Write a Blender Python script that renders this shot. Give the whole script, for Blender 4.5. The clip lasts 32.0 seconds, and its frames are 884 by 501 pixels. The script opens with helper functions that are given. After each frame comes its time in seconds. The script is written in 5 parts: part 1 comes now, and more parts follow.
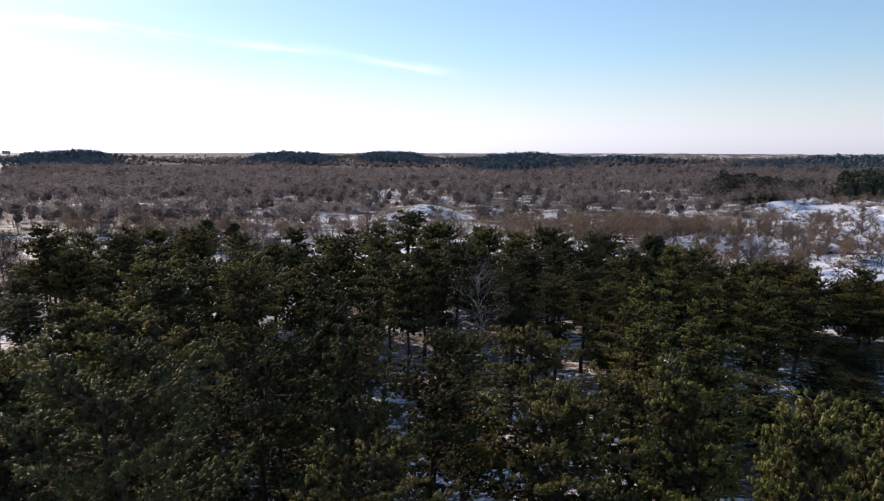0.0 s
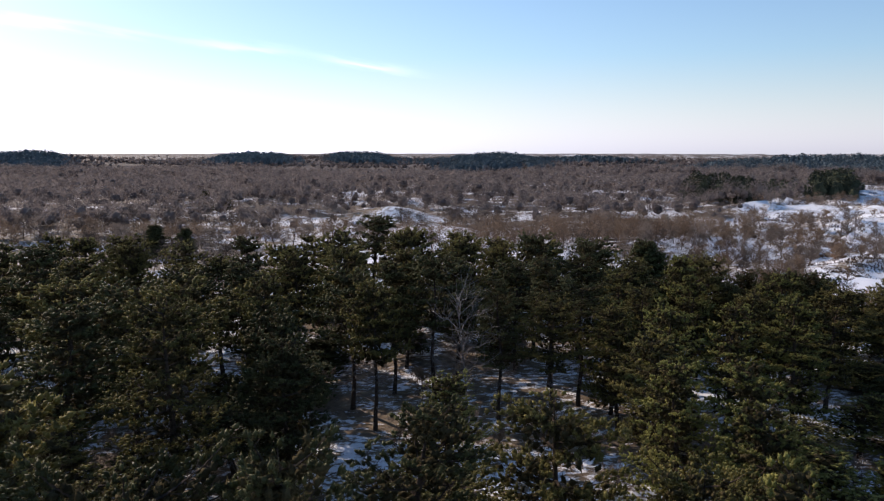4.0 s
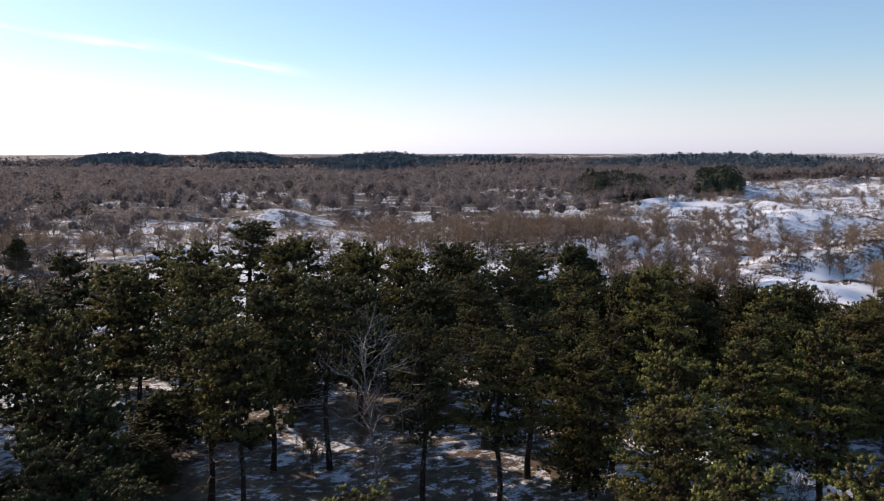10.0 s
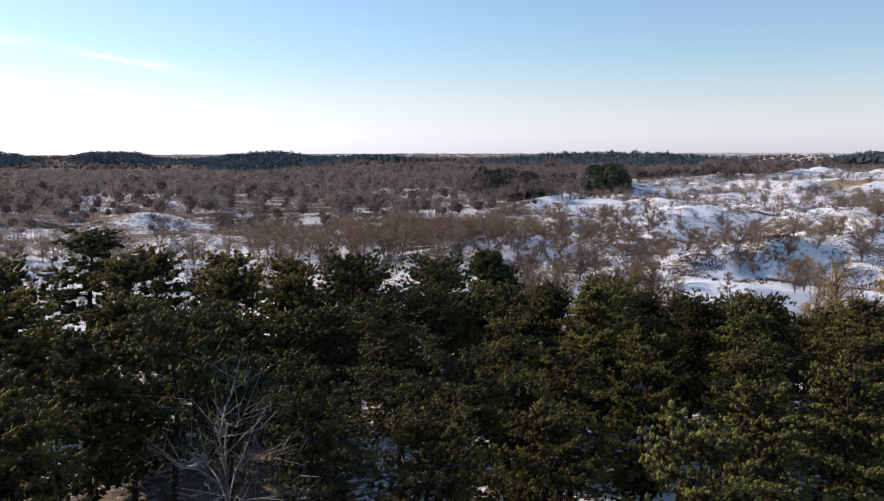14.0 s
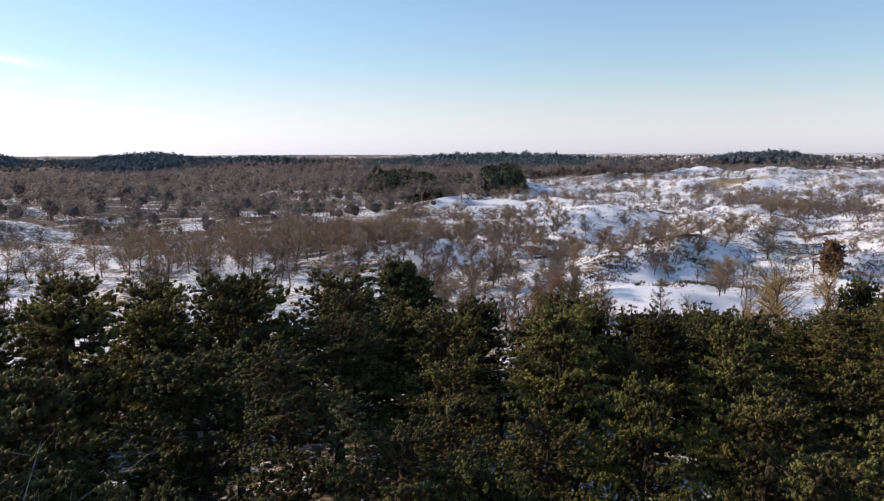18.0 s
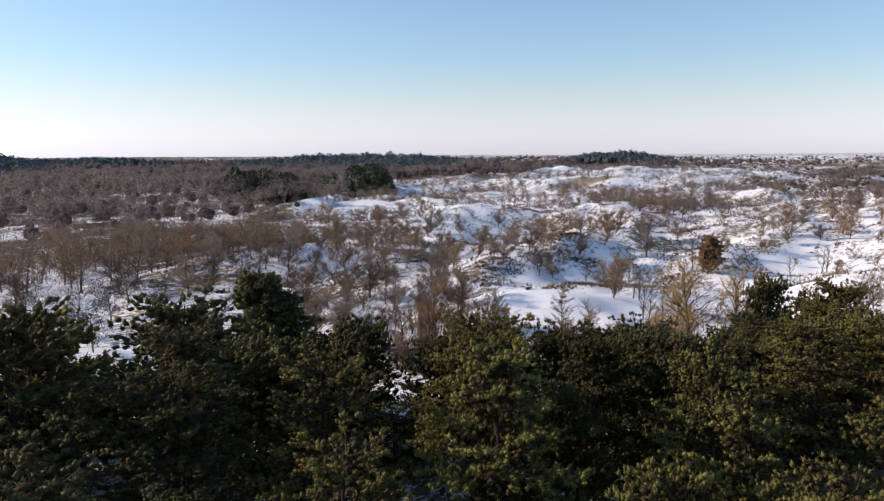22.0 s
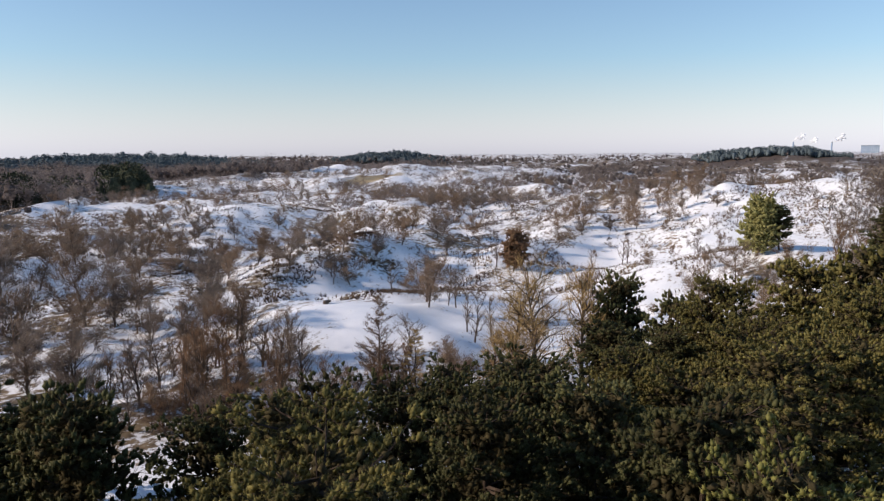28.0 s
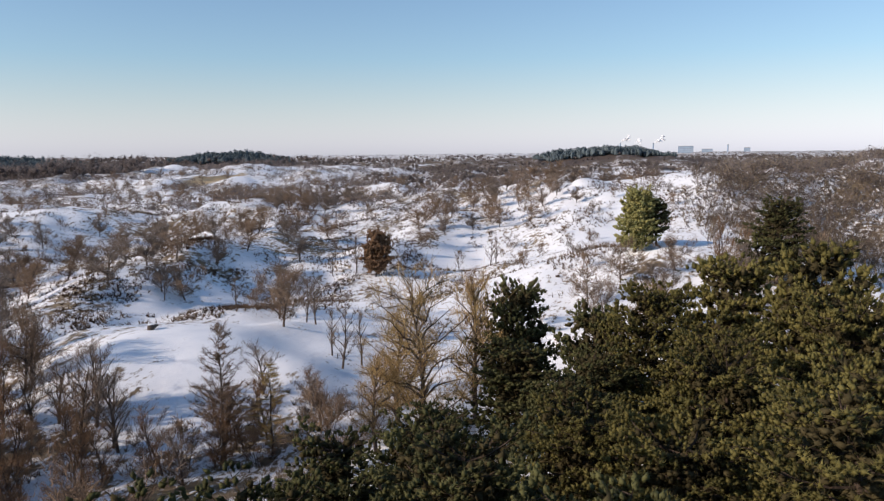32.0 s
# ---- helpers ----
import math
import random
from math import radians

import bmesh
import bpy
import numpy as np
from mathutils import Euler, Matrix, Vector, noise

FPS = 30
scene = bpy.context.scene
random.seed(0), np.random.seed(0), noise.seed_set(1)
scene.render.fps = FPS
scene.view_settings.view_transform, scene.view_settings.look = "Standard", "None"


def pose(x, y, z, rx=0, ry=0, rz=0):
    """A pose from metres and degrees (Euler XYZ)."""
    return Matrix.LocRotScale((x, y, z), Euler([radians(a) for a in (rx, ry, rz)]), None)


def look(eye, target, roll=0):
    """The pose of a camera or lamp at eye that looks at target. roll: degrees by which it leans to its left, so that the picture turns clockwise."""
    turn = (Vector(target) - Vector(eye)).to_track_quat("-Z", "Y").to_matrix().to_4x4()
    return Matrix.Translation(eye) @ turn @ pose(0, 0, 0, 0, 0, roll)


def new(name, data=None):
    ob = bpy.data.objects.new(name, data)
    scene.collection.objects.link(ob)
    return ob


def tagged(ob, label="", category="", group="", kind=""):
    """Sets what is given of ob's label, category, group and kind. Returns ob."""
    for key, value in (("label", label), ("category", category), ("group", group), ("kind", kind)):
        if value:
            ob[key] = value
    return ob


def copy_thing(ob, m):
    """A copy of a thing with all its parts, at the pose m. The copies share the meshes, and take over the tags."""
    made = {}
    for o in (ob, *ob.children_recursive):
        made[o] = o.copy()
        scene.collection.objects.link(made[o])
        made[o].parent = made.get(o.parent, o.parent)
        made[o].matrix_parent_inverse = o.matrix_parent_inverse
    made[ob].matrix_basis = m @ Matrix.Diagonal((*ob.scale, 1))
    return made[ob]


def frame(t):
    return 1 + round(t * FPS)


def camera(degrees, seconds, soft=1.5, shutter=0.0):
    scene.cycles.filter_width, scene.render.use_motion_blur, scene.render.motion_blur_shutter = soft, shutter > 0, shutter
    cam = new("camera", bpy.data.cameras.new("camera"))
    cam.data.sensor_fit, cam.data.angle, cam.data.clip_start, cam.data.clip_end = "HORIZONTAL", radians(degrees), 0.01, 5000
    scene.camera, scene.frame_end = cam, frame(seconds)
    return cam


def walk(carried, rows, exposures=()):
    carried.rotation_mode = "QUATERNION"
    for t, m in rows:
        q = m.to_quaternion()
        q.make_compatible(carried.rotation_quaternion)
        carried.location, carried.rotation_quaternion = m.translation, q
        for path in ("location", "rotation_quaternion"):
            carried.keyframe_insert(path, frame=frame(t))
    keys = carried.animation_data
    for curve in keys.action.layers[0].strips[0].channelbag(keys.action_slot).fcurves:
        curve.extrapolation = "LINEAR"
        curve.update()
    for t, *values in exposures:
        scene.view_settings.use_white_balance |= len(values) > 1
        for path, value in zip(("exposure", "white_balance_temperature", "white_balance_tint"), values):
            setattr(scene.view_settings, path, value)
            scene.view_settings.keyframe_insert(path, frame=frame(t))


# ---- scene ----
import itertools

cam = camera(62.53, 32.0, soft=1.2)
# seconds, x, y, z, heading clockwise from +y, dip, roll
ROWS = [
    (0, -0.00, 0.04, 22.48, -0.00, 7.80, 0.13),
    (1, -0.10, 2.77, 22.40, 0.09, 7.81, 0.11),
    (2, -0.20, 5.52, 22.34, 0.61, 7.76, 0.09),
    (3, -0.26, 8.25, 22.26, 1.52, 7.76, 0.07),
    (6, -0.71, 16.42, 21.67, 4.86, 7.72, 0.00),
    (7, -0.62, 19.25, 21.56, 6.21, 7.73, -0.02),
    (8, -0.45, 22.13, 21.36, 7.80, 7.73, -0.04),
    (9, -0.15, 25.13, 21.12, 9.40, 7.71, -0.06),
    (10, 0.11, 28.26, 20.91, 11.25, 7.72, -0.08),
    (11, 0.46, 31.43, 20.71, 13.47, 7.71, -0.10),
    (12, 1.00, 34.57, 20.50, 15.63, 7.72, -0.13),
    (13, 1.61, 37.49, 20.23, 17.76, 7.72, -0.15),
    (14, 2.24, 40.19, 20.02, 19.94, 7.73, -0.17),
    (17, 4.05, 47.72, 19.63, 26.33, 7.66, -0.23),
    (18, 4.87, 50.03, 19.45, 28.41, 7.66, -0.25),
    (19, 5.79, 52.32, 19.28, 30.64, 7.63, -0.28),
    (20, 6.84, 54.63, 19.05, 33.21, 7.62, -0.30),
    (21, 8.04, 56.89, 18.75, 36.11, 7.59, -0.32),
    (22, 9.36, 59.16, 18.43, 39.05, 7.57, -0.34),
    (23, 10.77, 61.34, 18.16, 42.00, 7.60, -0.36),
    (24, 12.24, 63.40, 17.84, 44.92, 7.58, -0.38),
    (25, 13.83, 65.38, 17.54, 47.87, 7.57, -0.41),
    (28, 18.99, 70.76, 16.70, 56.59, 7.60, -0.47),
    (29, 20.82, 72.41, 16.44, 59.58, 7.59, -0.49),
    (30, 22.76, 73.90, 16.18, 62.54, 7.60, -0.51),
    (31, 24.79, 75.30, 15.94, 65.53, 7.61, -0.53),
    (32, 26.85, 76.67, 15.73, 68.55, 7.64, -0.56),
]
walk(cam, [(t, pose(x, y, z, 90 - dip, 0, -head) @ pose(0, 0, 0, 0, 0, roll)) for t, x, y, z, head, dip, roll in ROWS],
     exposures=[(0, 0.16, 5800, 19), (8, 0.20, 5850, 19), (14, 0.26, 5950, 18), (22, 0.27, 6000, 18), (32, 0.06, 5900, 16)])

# ---- world and sun ----
SUN_AZIMUTH, SUN_HEIGHT = -42.0, 23.0
world = bpy.data.worlds.new("winter_sky")
scene.world = world
world.use_nodes = True
wn, wl = world.node_tree.nodes, world.node_tree.links
wn.clear()
sky = wn.new("ShaderNodeTexSky")
sky.sky_type, sky.sun_disc = "NISHITA", False
sky.sun_elevation, sky.sun_rotation = radians(SUN_HEIGHT), radians(SUN_AZIMUTH % 360)
sky.altitude, sky.air_density, sky.dust_density, sky.ozone_density = 20, 1.0, 0.28, 2.0
# haze: the sky loses its colour towards the horizon; and one thin cirrus streak, higher towards the sun


def sky_math(op, a, b=0.0):
    k = wn.new("ShaderNodeMath")
    k.operation = op
    for i, v in enumerate((a, b)):
        if isinstance(v, (int, float)):
            k.inputs[i].default_value = v
        else:
            wl.new(v, k.inputs[i])
    return k.outputs[0]


def sky_mix(kind, fac, a, b):
    k = wn.new("ShaderNodeMix")
    k.data_type, k.blend_type = "RGBA", kind
    for i, v in ((0, fac), (6, a), (7, b)):
        if isinstance(v, (int, float, tuple)):
            k.inputs[i].default_value = v
        else:
            wl.new(v, k.inputs[i])
    return k.outputs[2]


wc, split = wn.new("ShaderNodeTexCoord"), wn.new("ShaderNodeSeparateXYZ")
wl.new(wc.outputs["Generated"], split.inputs["Vector"])
sx, sy, sz = split.outputs
grey = wn.new("ShaderNodeRGBToBW")
wl.new(sky.outputs["Color"], grey.inputs["Color"])
pale = sky_mix("MULTIPLY", 1.0, grey.outputs["Val"], (1.09, 1.05, 1.05, 1))
low = sky_math("MAXIMUM", sky_math("SUBTRACT", 1.0, sky_math("DIVIDE", sz, 0.125)), 0.0)
hazy = sky_mix("MIX", sky_math("MINIMUM", sky_math("ADD", sky_math("MULTIPLY", sky_math("POWER", low, 1.15), 0.9), 0.06), 0.95), sky_mix("MULTIPLY", 1.0, sky.outputs["Color"], (0.992, 1.032, 0.985, 1)), pale)
azim = sky_math("MULTIPLY", sky_math("ARCTAN2", sx, sy), 57.3)
high = sky_math("MULTIPLY", sky_math("ARCSINE", sz), 57.3)
wnoise = wn.new("ShaderNodeTexNoise")
wnoise.inputs["Scale"].default_value, wnoise.inputs["Detail"].default_value = 1.0, 8
wpos = wn.new("ShaderNodeCombineXYZ")
wl.new(sky_math("MULTIPLY", azim, 0.16), wpos.inputs[0])
wl.new(sky_math("ADD", sky_math("MULTIPLY", high, 1.1), sky_math("MULTIPLY", azim, 0.16)), wpos.inputs[1])
wl.new(wpos.outputs[0], wnoise.inputs["Vector"])
line = sky_math("ADD", 6.1, sky_math("SUBTRACT", sky_math("MULTIPLY", azim, -0.15), sky_math("MULTIPLY", sky_math("MULTIPLY", azim, azim), 0.0022)))
off = sky_math("ADD", sky_math("SUBTRACT", high, line), sky_math("MULTIPLY", sky_math("SUBTRACT", wnoise.outputs["Fac"], 0.5), 1.6))
streak = sky_math("POWER", 2.718, sky_math("MULTIPLY", sky_math("MULTIPLY", off, off), -13.0))


def wisp(centre, half, strength):
    """A stretch of the streak round an azimuth."""
    away = sky_math("DIVIDE", sky_math("SUBTRACT", azim, centre), half)
    return sky_math("MULTIPLY", sky_math("POWER", 2.718, sky_math("MULTIPLY", sky_math("MULTIPLY", away, away), -1.0)), strength)


wisps = sky_math("ADD", sky_math("ADD", wisp(-3.2, 2.9, 1.0), wisp(-12.5, 4.0, 0.7)), sky_math("ADD", wisp(-26.0, 3.4, 0.8), wisp(-20.0, 2.0, 0.35)))
veil = sky_math("MULTIPLY", sky_math("MULTIPLY", streak, wisps), sky_math("MULTIPLY", wnoise.outputs["Fac"], 0.5))
clouded = sky_mix("MIX", veil, hazy, sky_mix("MULTIPLY", 1.0, grey.outputs["Val"], (2.2, 2.2, 2.2, 1)))
# thin haze evens out the brightest part of the sky
glare = sky_math("DIVIDE", 1.20, sky_math("ADD", 1.0, sky_math("MULTIPLY", grey.outputs["Val"], 0.035)))
clouded = sky_mix("MULTIPLY", 1.0, clouded, glare)
back = wn.new("ShaderNodeBackground")
back.inputs["Strength"].default_value = 0.115
wout = wn.new("ShaderNodeOutputWorld")
wl.new(sky_mix("MULTIPLY", 1.0, clouded, (1.0, 1.01, 1.0, 1)), back.inputs["Color"])
wl.new(back.outputs["Background"], wout.inputs["Surface"])

lamp = bpy.data.lights.new("sun", "SUN")
lamp.energy, lamp.angle, lamp.color = 5.0, radians(0.55), (1.0, 0.82, 0.60)
sun = new("sun", lamp)
sa, sh = radians(SUN_AZIMUTH), radians(SUN_HEIGHT)
sun.matrix_world = look((math.sin(sa) * math.cos(sh) * 60, math.cos(sa) * math.cos(sh) * 60, math.sin(sh) * 60 + 30), (0, 0, 30))


# ---- materials ----
def surface(name, colours, scale=4.0, rough=0.8, bump=0.0, bump_scale=30.0, detail=6, vary=0.0, coords="Object", clear=0.0, gloss=0.25):
    """A surface of noisy colour: colours are (position, rgb) stops; vary: how far whole pieces differ in brightness; clear: share of light let through leaves."""
    m = bpy.data.materials.new(name)
    m.use_nodes = True
    n, l = m.node_tree.nodes, m.node_tree.links
    bsdf = n["Principled BSDF"]
    bsdf.inputs["Roughness"].default_value = rough
    bsdf.inputs["Specular IOR Level"].default_value = gloss
    tc = n.new("ShaderNodeTexCoord")
    tex = n.new("ShaderNodeTexNoise")
    tex.inputs["Scale"].default_value, tex.inputs["Detail"].default_value = scale, detail
    ramp = n.new("ShaderNodeValToRGB")
    els = ramp.color_ramp.elements
    els[0].position, els[0].color = colours[0][0], (*colours[0][1], 1)
    els[1].position, els[1].color = colours[-1][0], (*colours[-1][1], 1)
    for pos, rgb in colours[1:-1]:
        e = els.new(pos)
        e.color = (*rgb, 1)
    l.new(tc.outputs[coords], tex.inputs["Vector"])
    l.new(tex.outputs["Fac"], ramp.inputs["Fac"])
    out = ramp.outputs["Color"]
    if vary:
        info, geo = n.new("ShaderNodeObjectInfo"), n.new("ShaderNodeNewGeometry")
        mean = n.new("ShaderNodeMath")
        mean.operation = "MULTIPLY_ADD"
        mean.inputs[1].default_value = 2.0
        l.new(info.outputs["Random"], mean.inputs[0])
        l.new(geo.outputs["Random Per Island"], mean.inputs[2])
        rng = n.new("ShaderNodeMapRange")
        rng.inputs["From Max"].default_value = 3.0
        rng.inputs["To Min"].default_value, rng.inputs["To Max"].default_value = 1 - vary, 1 + vary
        l.new(mean.outputs[0], rng.inputs["Value"])
        mul = n.new("ShaderNodeMix")
        mul.data_type, mul.blend_type = "RGBA", "MULTIPLY"
        mul.inputs[0].default_value = 1.0
        l.new(out, mul.inputs[6])
        l.new(rng.outputs["Result"], mul.inputs[7])
        out = mul.outputs[2]
    l.new(out, bsdf.inputs["Base Color"])
    if bump:
        fine = n.new("ShaderNodeTexNoise")
        fine.inputs["Scale"].default_value, fine.inputs["Detail"].default_value = bump_scale, 4
        bp = n.new("ShaderNodeBump")
        bp.inputs["Strength"].default_value, bp.inputs["Distance"].default_value = bump, 0.05
        l.new(tc.outputs[coords], fine.inputs["Vector"])
        l.new(fine.outputs["Fac"], bp.inputs["Height"])
        l.new(bp.outputs["Normal"], bsdf.inputs["Normal"])
    if clear:
        tr, mix = n.new("ShaderNodeBsdfTranslucent"), n.new("ShaderNodeMixShader")
        mix.inputs["Fac"].default_value = clear
        l.new(out, tr.inputs["Color"])
        l.new(bsdf.outputs["BSDF"], mix.inputs[1])
        l.new(tr.outputs["BSDF"], mix.inputs[2])
        l.new(mix.outputs["Shader"], n["Material Output"].inputs["Surface"])
    return m


def ground_surface():
    """Snow with dune grass, bare sand and leaf litter breaking through; the mesh layer "litter" says how much."""
    m = bpy.data.materials.new("snowy_dune_ground")
    m.use_nodes = True
    n, l = m.node_tree.nodes, m.node_tree.links
    bsdf = n["Principled BSDF"]
    bsdf.inputs["Roughness"].default_value = 0.75
    bsdf.inputs["Specular IOR Level"].default_value = 0.2
    tc = n.new("ShaderNodeTexCoord")

    def noise_at(scale, detail, rough=0.6, stretch=(1, 1, 1)):
        mp = n.new("ShaderNodeMapping")
        mp.inputs["Scale"].default_value = stretch
        t = n.new("ShaderNodeTexNoise")
        t.inputs["Scale"].default_value, t.inputs["Detail"].default_value, t.inputs["Roughness"].default_value = scale, detail, rough
        l.new(tc.outputs["Object"], mp.inputs["Vector"])
        l.new(mp.outputs["Vector"], t.inputs["Vector"])
        return t.outputs["Fac"]

    def math_node(op, a, b):
        k = n.new("ShaderNodeMath")
        k.operation = op
        for i, v in enumerate((a, b)):
            if isinstance(v, (int, float)):
                k.inputs[i].default_value = v
            else:
                l.new(v, k.inputs[i])
        return k.outputs[0]

    def ramp(fac, stops):
        r = n.new("ShaderNodeValToRGB")
        e = r.color_ramp.elements
        e[0].position, e[0].color = stops[0][0], (*stops[0][1], 1)
        e[1].position, e[1].color = stops[-1][0], (*stops[-1][1], 1)
        for pos, rgb in stops[1:-1]:
            x = e.new(pos)
            x.color = (*rgb, 1)
        l.new(fac, r.inputs["Fac"])
        return r.outputs["Color"]

    def mix(fac, a, b):
        k = n.new("ShaderNodeMix")
        k.data_type = "RGBA"
        l.new(fac, k.inputs[0])
        l.new(a, k.inputs[6])
        l.new(b, k.inputs[7])
        return k.outputs[2]
    at = n.new("ShaderNodeAttribute")
    at.attribute_name = "litter"
    snow = ramp(noise_at(0.6, 5), [(0.3, (0.80, 0.81, 0.84)), (0.7, (0.90, 0.90, 0.91))])
    grass = ramp(noise_at(1.1, 8), [(0.30, (0.07, 0.05, 0.035)), (0.5, (0.20, 0.145, 0.085)), (0.7, (0.34, 0.26, 0.15))])
    broad, fine = noise_at(0.055, 6, 0.65, (1, 1.7, 1)), noise_at(1.0, 9, 0.74, (1, 1.5, 1))
    height = math_node("ADD", math_node("MULTIPLY", broad, 0.62), math_node("MULTIPLY", fine, 0.75))
    height = math_node("ADD", height, math_node("MULTIPLY", at.outputs["Fac"], 0.42))
    cover = ramp(height, [(0.700, (0, 0, 0)), (0.745, (1, 1, 1))])
    leaf = ramp(noise_at(2.2, 6), [(0.35, (0.045, 0.033, 0.027)), (0.65, (0.13, 0.092, 0.068))])
    grass = mix(math_node("MINIMUM", math_node("MULTIPLY", math_node("MAXIMUM", at.outputs["Fac"], 0.0), 2.4), 1.0), grass, leaf)
    bank = n.new("ShaderNodeAttribute")
    bank.attribute_name = "sand"
    bare = ramp(math_node("MULTIPLY", bank.outputs["Fac"], math_node("ADD", fine, 0.5)), [(0.35, (0, 0, 0)), (0.5, (1, 1, 1))])
    sand = ramp(noise_at(1.6, 7), [(0.35, (0.33, 0.24, 0.13)), (0.65, (0.50, 0.40, 0.24))])
    l.new(mix(bare, mix(cover, snow, grass), sand), bsdf.inputs["Base Color"])
    bp = n.new("ShaderNodeBump")
    bp.inputs["Strength"].default_value, bp.inputs["Distance"].default_value = 0.3, 0.25
    l.new(fine, bp.inputs["Height"])
    l.new(bp.outputs["Normal"], bsdf.inputs["Normal"])
    return m


M_GROUND = ground_surface()
M_BARK = surface("pine_bark", [(0.35, (0.028, 0.022, 0.018)), (0.65, (0.085, 0.062, 0.046))], 6, 0.9, 0.6, 22, gloss=0.04)
M_DEADWOOD = surface("grey_dead_wood", [(0.35, (0.11, 0.095, 0.085)), (0.7, (0.30, 0.265, 0.24))], 5, 0.9, 0.4, 20)
M_NEEDLES = surface("pine_needles", [(0.30, (0.094, 0.084, 0.031)), (0.52, (0.186, 0.164, 0.055)), (0.72, (0.284, 0.242, 0.081))], 1.2, 0.6, vary=0.35, clear=0.46, gloss=0.08)
M_NEEDLES_DARK = surface("dark_pine_needles", [(0.30, (0.050, 0.051, 0.024)), (0.55, (0.096, 0.096, 0.039)), (0.75, (0.146, 0.138, 0.054))], 1.2, 0.6, vary=0.35, clear=0.30, gloss=0.08)
M_NEEDLES_LIGHT = surface("light_pine_needles", [(0.30, (0.118, 0.126, 0.039)), (0.52, (0.232, 0.226, 0.068)), (0.72, (0.350, 0.320, 0.100))], 1.2, 0.6, vary=0.35, clear=0.44, gloss=0.08)
M_NEEDLES_PALE = surface("pale_pine_needles", [(0.30, (0.175, 0.178, 0.068)), (0.52, (0.305, 0.290, 0.114)), (0.72, (0.42, 0.385, 0.165))], 2.0, 0.6, vary=0.2, clear=0.4, gloss=0.08)
# dry inner shoots, coloured darker to paint the shade inside a crown
M_INNER_SHADE = surface("shade_dark_inner_shoots", [(0.30, (0.044, 0.038, 0.020)), (0.70, (0.098, 0.080, 0.040))], 3.0, 0.9, vary=0.3, clear=0.3, gloss=0.04)
M_TWIG = surface("bare_brown_twigs", [(0.35, (0.145, 0.102, 0.072)), (0.7, (0.315, 0.226, 0.154))], 1.2, 0.9, vary=0.35, clear=0.25, gloss=0.04)
M_TWIG_GREY = surface("bare_grey_twigs", [(0.35, (0.148, 0.118, 0.098)), (0.7, (0.32, 0.256, 0.205))], 1.2, 0.9, vary=0.35, clear=0.25, gloss=0.04)
M_LARCH = surface("golden_larch_twigs", [(0.35, (0.29, 0.19, 0.075)), (0.7, (0.54, 0.39, 0.17))], 1.2, 0.9, vary=0.3, clear=0.2)
M_RUST = surface("rusty_dry_leaves", [(0.35, (0.150, 0.088, 0.048)), (0.7, (0.29, 0.178, 0.102))], 1.2, 0.9, vary=0.3, clear=0.2)
M_DRYGRASS = surface("dead_dune_grass", [(0.35, (0.07, 0.045, 0.03)), (0.5, (0.15, 0.10, 0.06)), (0.7, (0.27, 0.20, 0.115))], 0.25, 0.9, vary=0.4)
M_HEATHER = surface("dark_heather", [(0.35, (0.045, 0.028, 0.02)), (0.5, (0.095, 0.06, 0.042)), (0.7, (0.17, 0.11, 0.07))], 0.4, 0.9, vary=0.4, gloss=0.04)
M_TRUNK = surface("grey_brown_bark", [(0.35, (0.055, 0.043, 0.036)), (0.7, (0.16, 0.125, 0.10))], 6, 0.9, 0.5, 20, gloss=0.04)
# far pines: needle green paled towards blue, aerial haze put into the colour
M_FARPINE_HAZE = surface("haze_tinted_far_needles", [(0.35, (0.090, 0.116, 0.130)), (0.7, (0.130, 0.160, 0.172))], 0.05, 0.8, vary=0.15, gloss=0.04)
# copy of the far twig colour, shifted to blue-grey to paint in distance haze
M_FARHAZE = surface("haze_tinted_distant_twigs", [(0.34, (0.150, 0.125, 0.128)), (0.5, (0.225, 0.188, 0.182)), (0.66, (0.34, 0.285, 0.262))], 0.02, 0.9, vary=0.2, clear=0.42, gloss=0.04)
M_FARWOOD = surface("far_bare_twigs", [(0.34, (0.150, 0.127, 0.122)), (0.5, (0.225, 0.190, 0.178)), (0.66, (0.335, 0.283, 0.254))], 0.09, 0.9, vary=0.15, clear=0.48, gloss=0.04)

# trunks and inner brush: darker copy of the far twigs, crown shade painted in
M_INNERWOOD_SHADE = surface("shade_dark_inner_twigs", [(0.34, (0.103, 0.086, 0.082)), (0.5, (0.168, 0.142, 0.133)), (0.66, (0.262, 0.222, 0.200))], 0.16, 0.9, vary=0.15, clear=0.45, gloss=0.04)
M_HILLTWIG = surface("pale_brown_twigs", [(0.34, (0.185, 0.145, 0.100)), (0.5, (0.275, 0.218, 0.150)), (0.66, (0.38, 0.305, 0.21))], 0.12, 0.9, vary=0.2, clear=0.25, gloss=0.04)
M_GROVE = surface("grove_pine_needles", [(0.35, (0.040, 0.046, 0.030)), (0.7, (0.085, 0.090, 0.056))], 0.3, 0.8, vary=0.3, gloss=0.04)
# skyline concrete: blue of the haze painted into its colour
M_HAZED_CONCRETE = surface("haze_blue_concrete", [(0.35, (0.23, 0.30, 0.40)), (0.7, (0.31, 0.38, 0.47))], 0.05, 0.8, 0.3, 0.4)
M_ROOF = surface("grey_sheet_roof", [(0.35, (0.24, 0.26, 0.28)), (0.7, (0.36, 0.38, 0.40))], 0.05, 0.6)
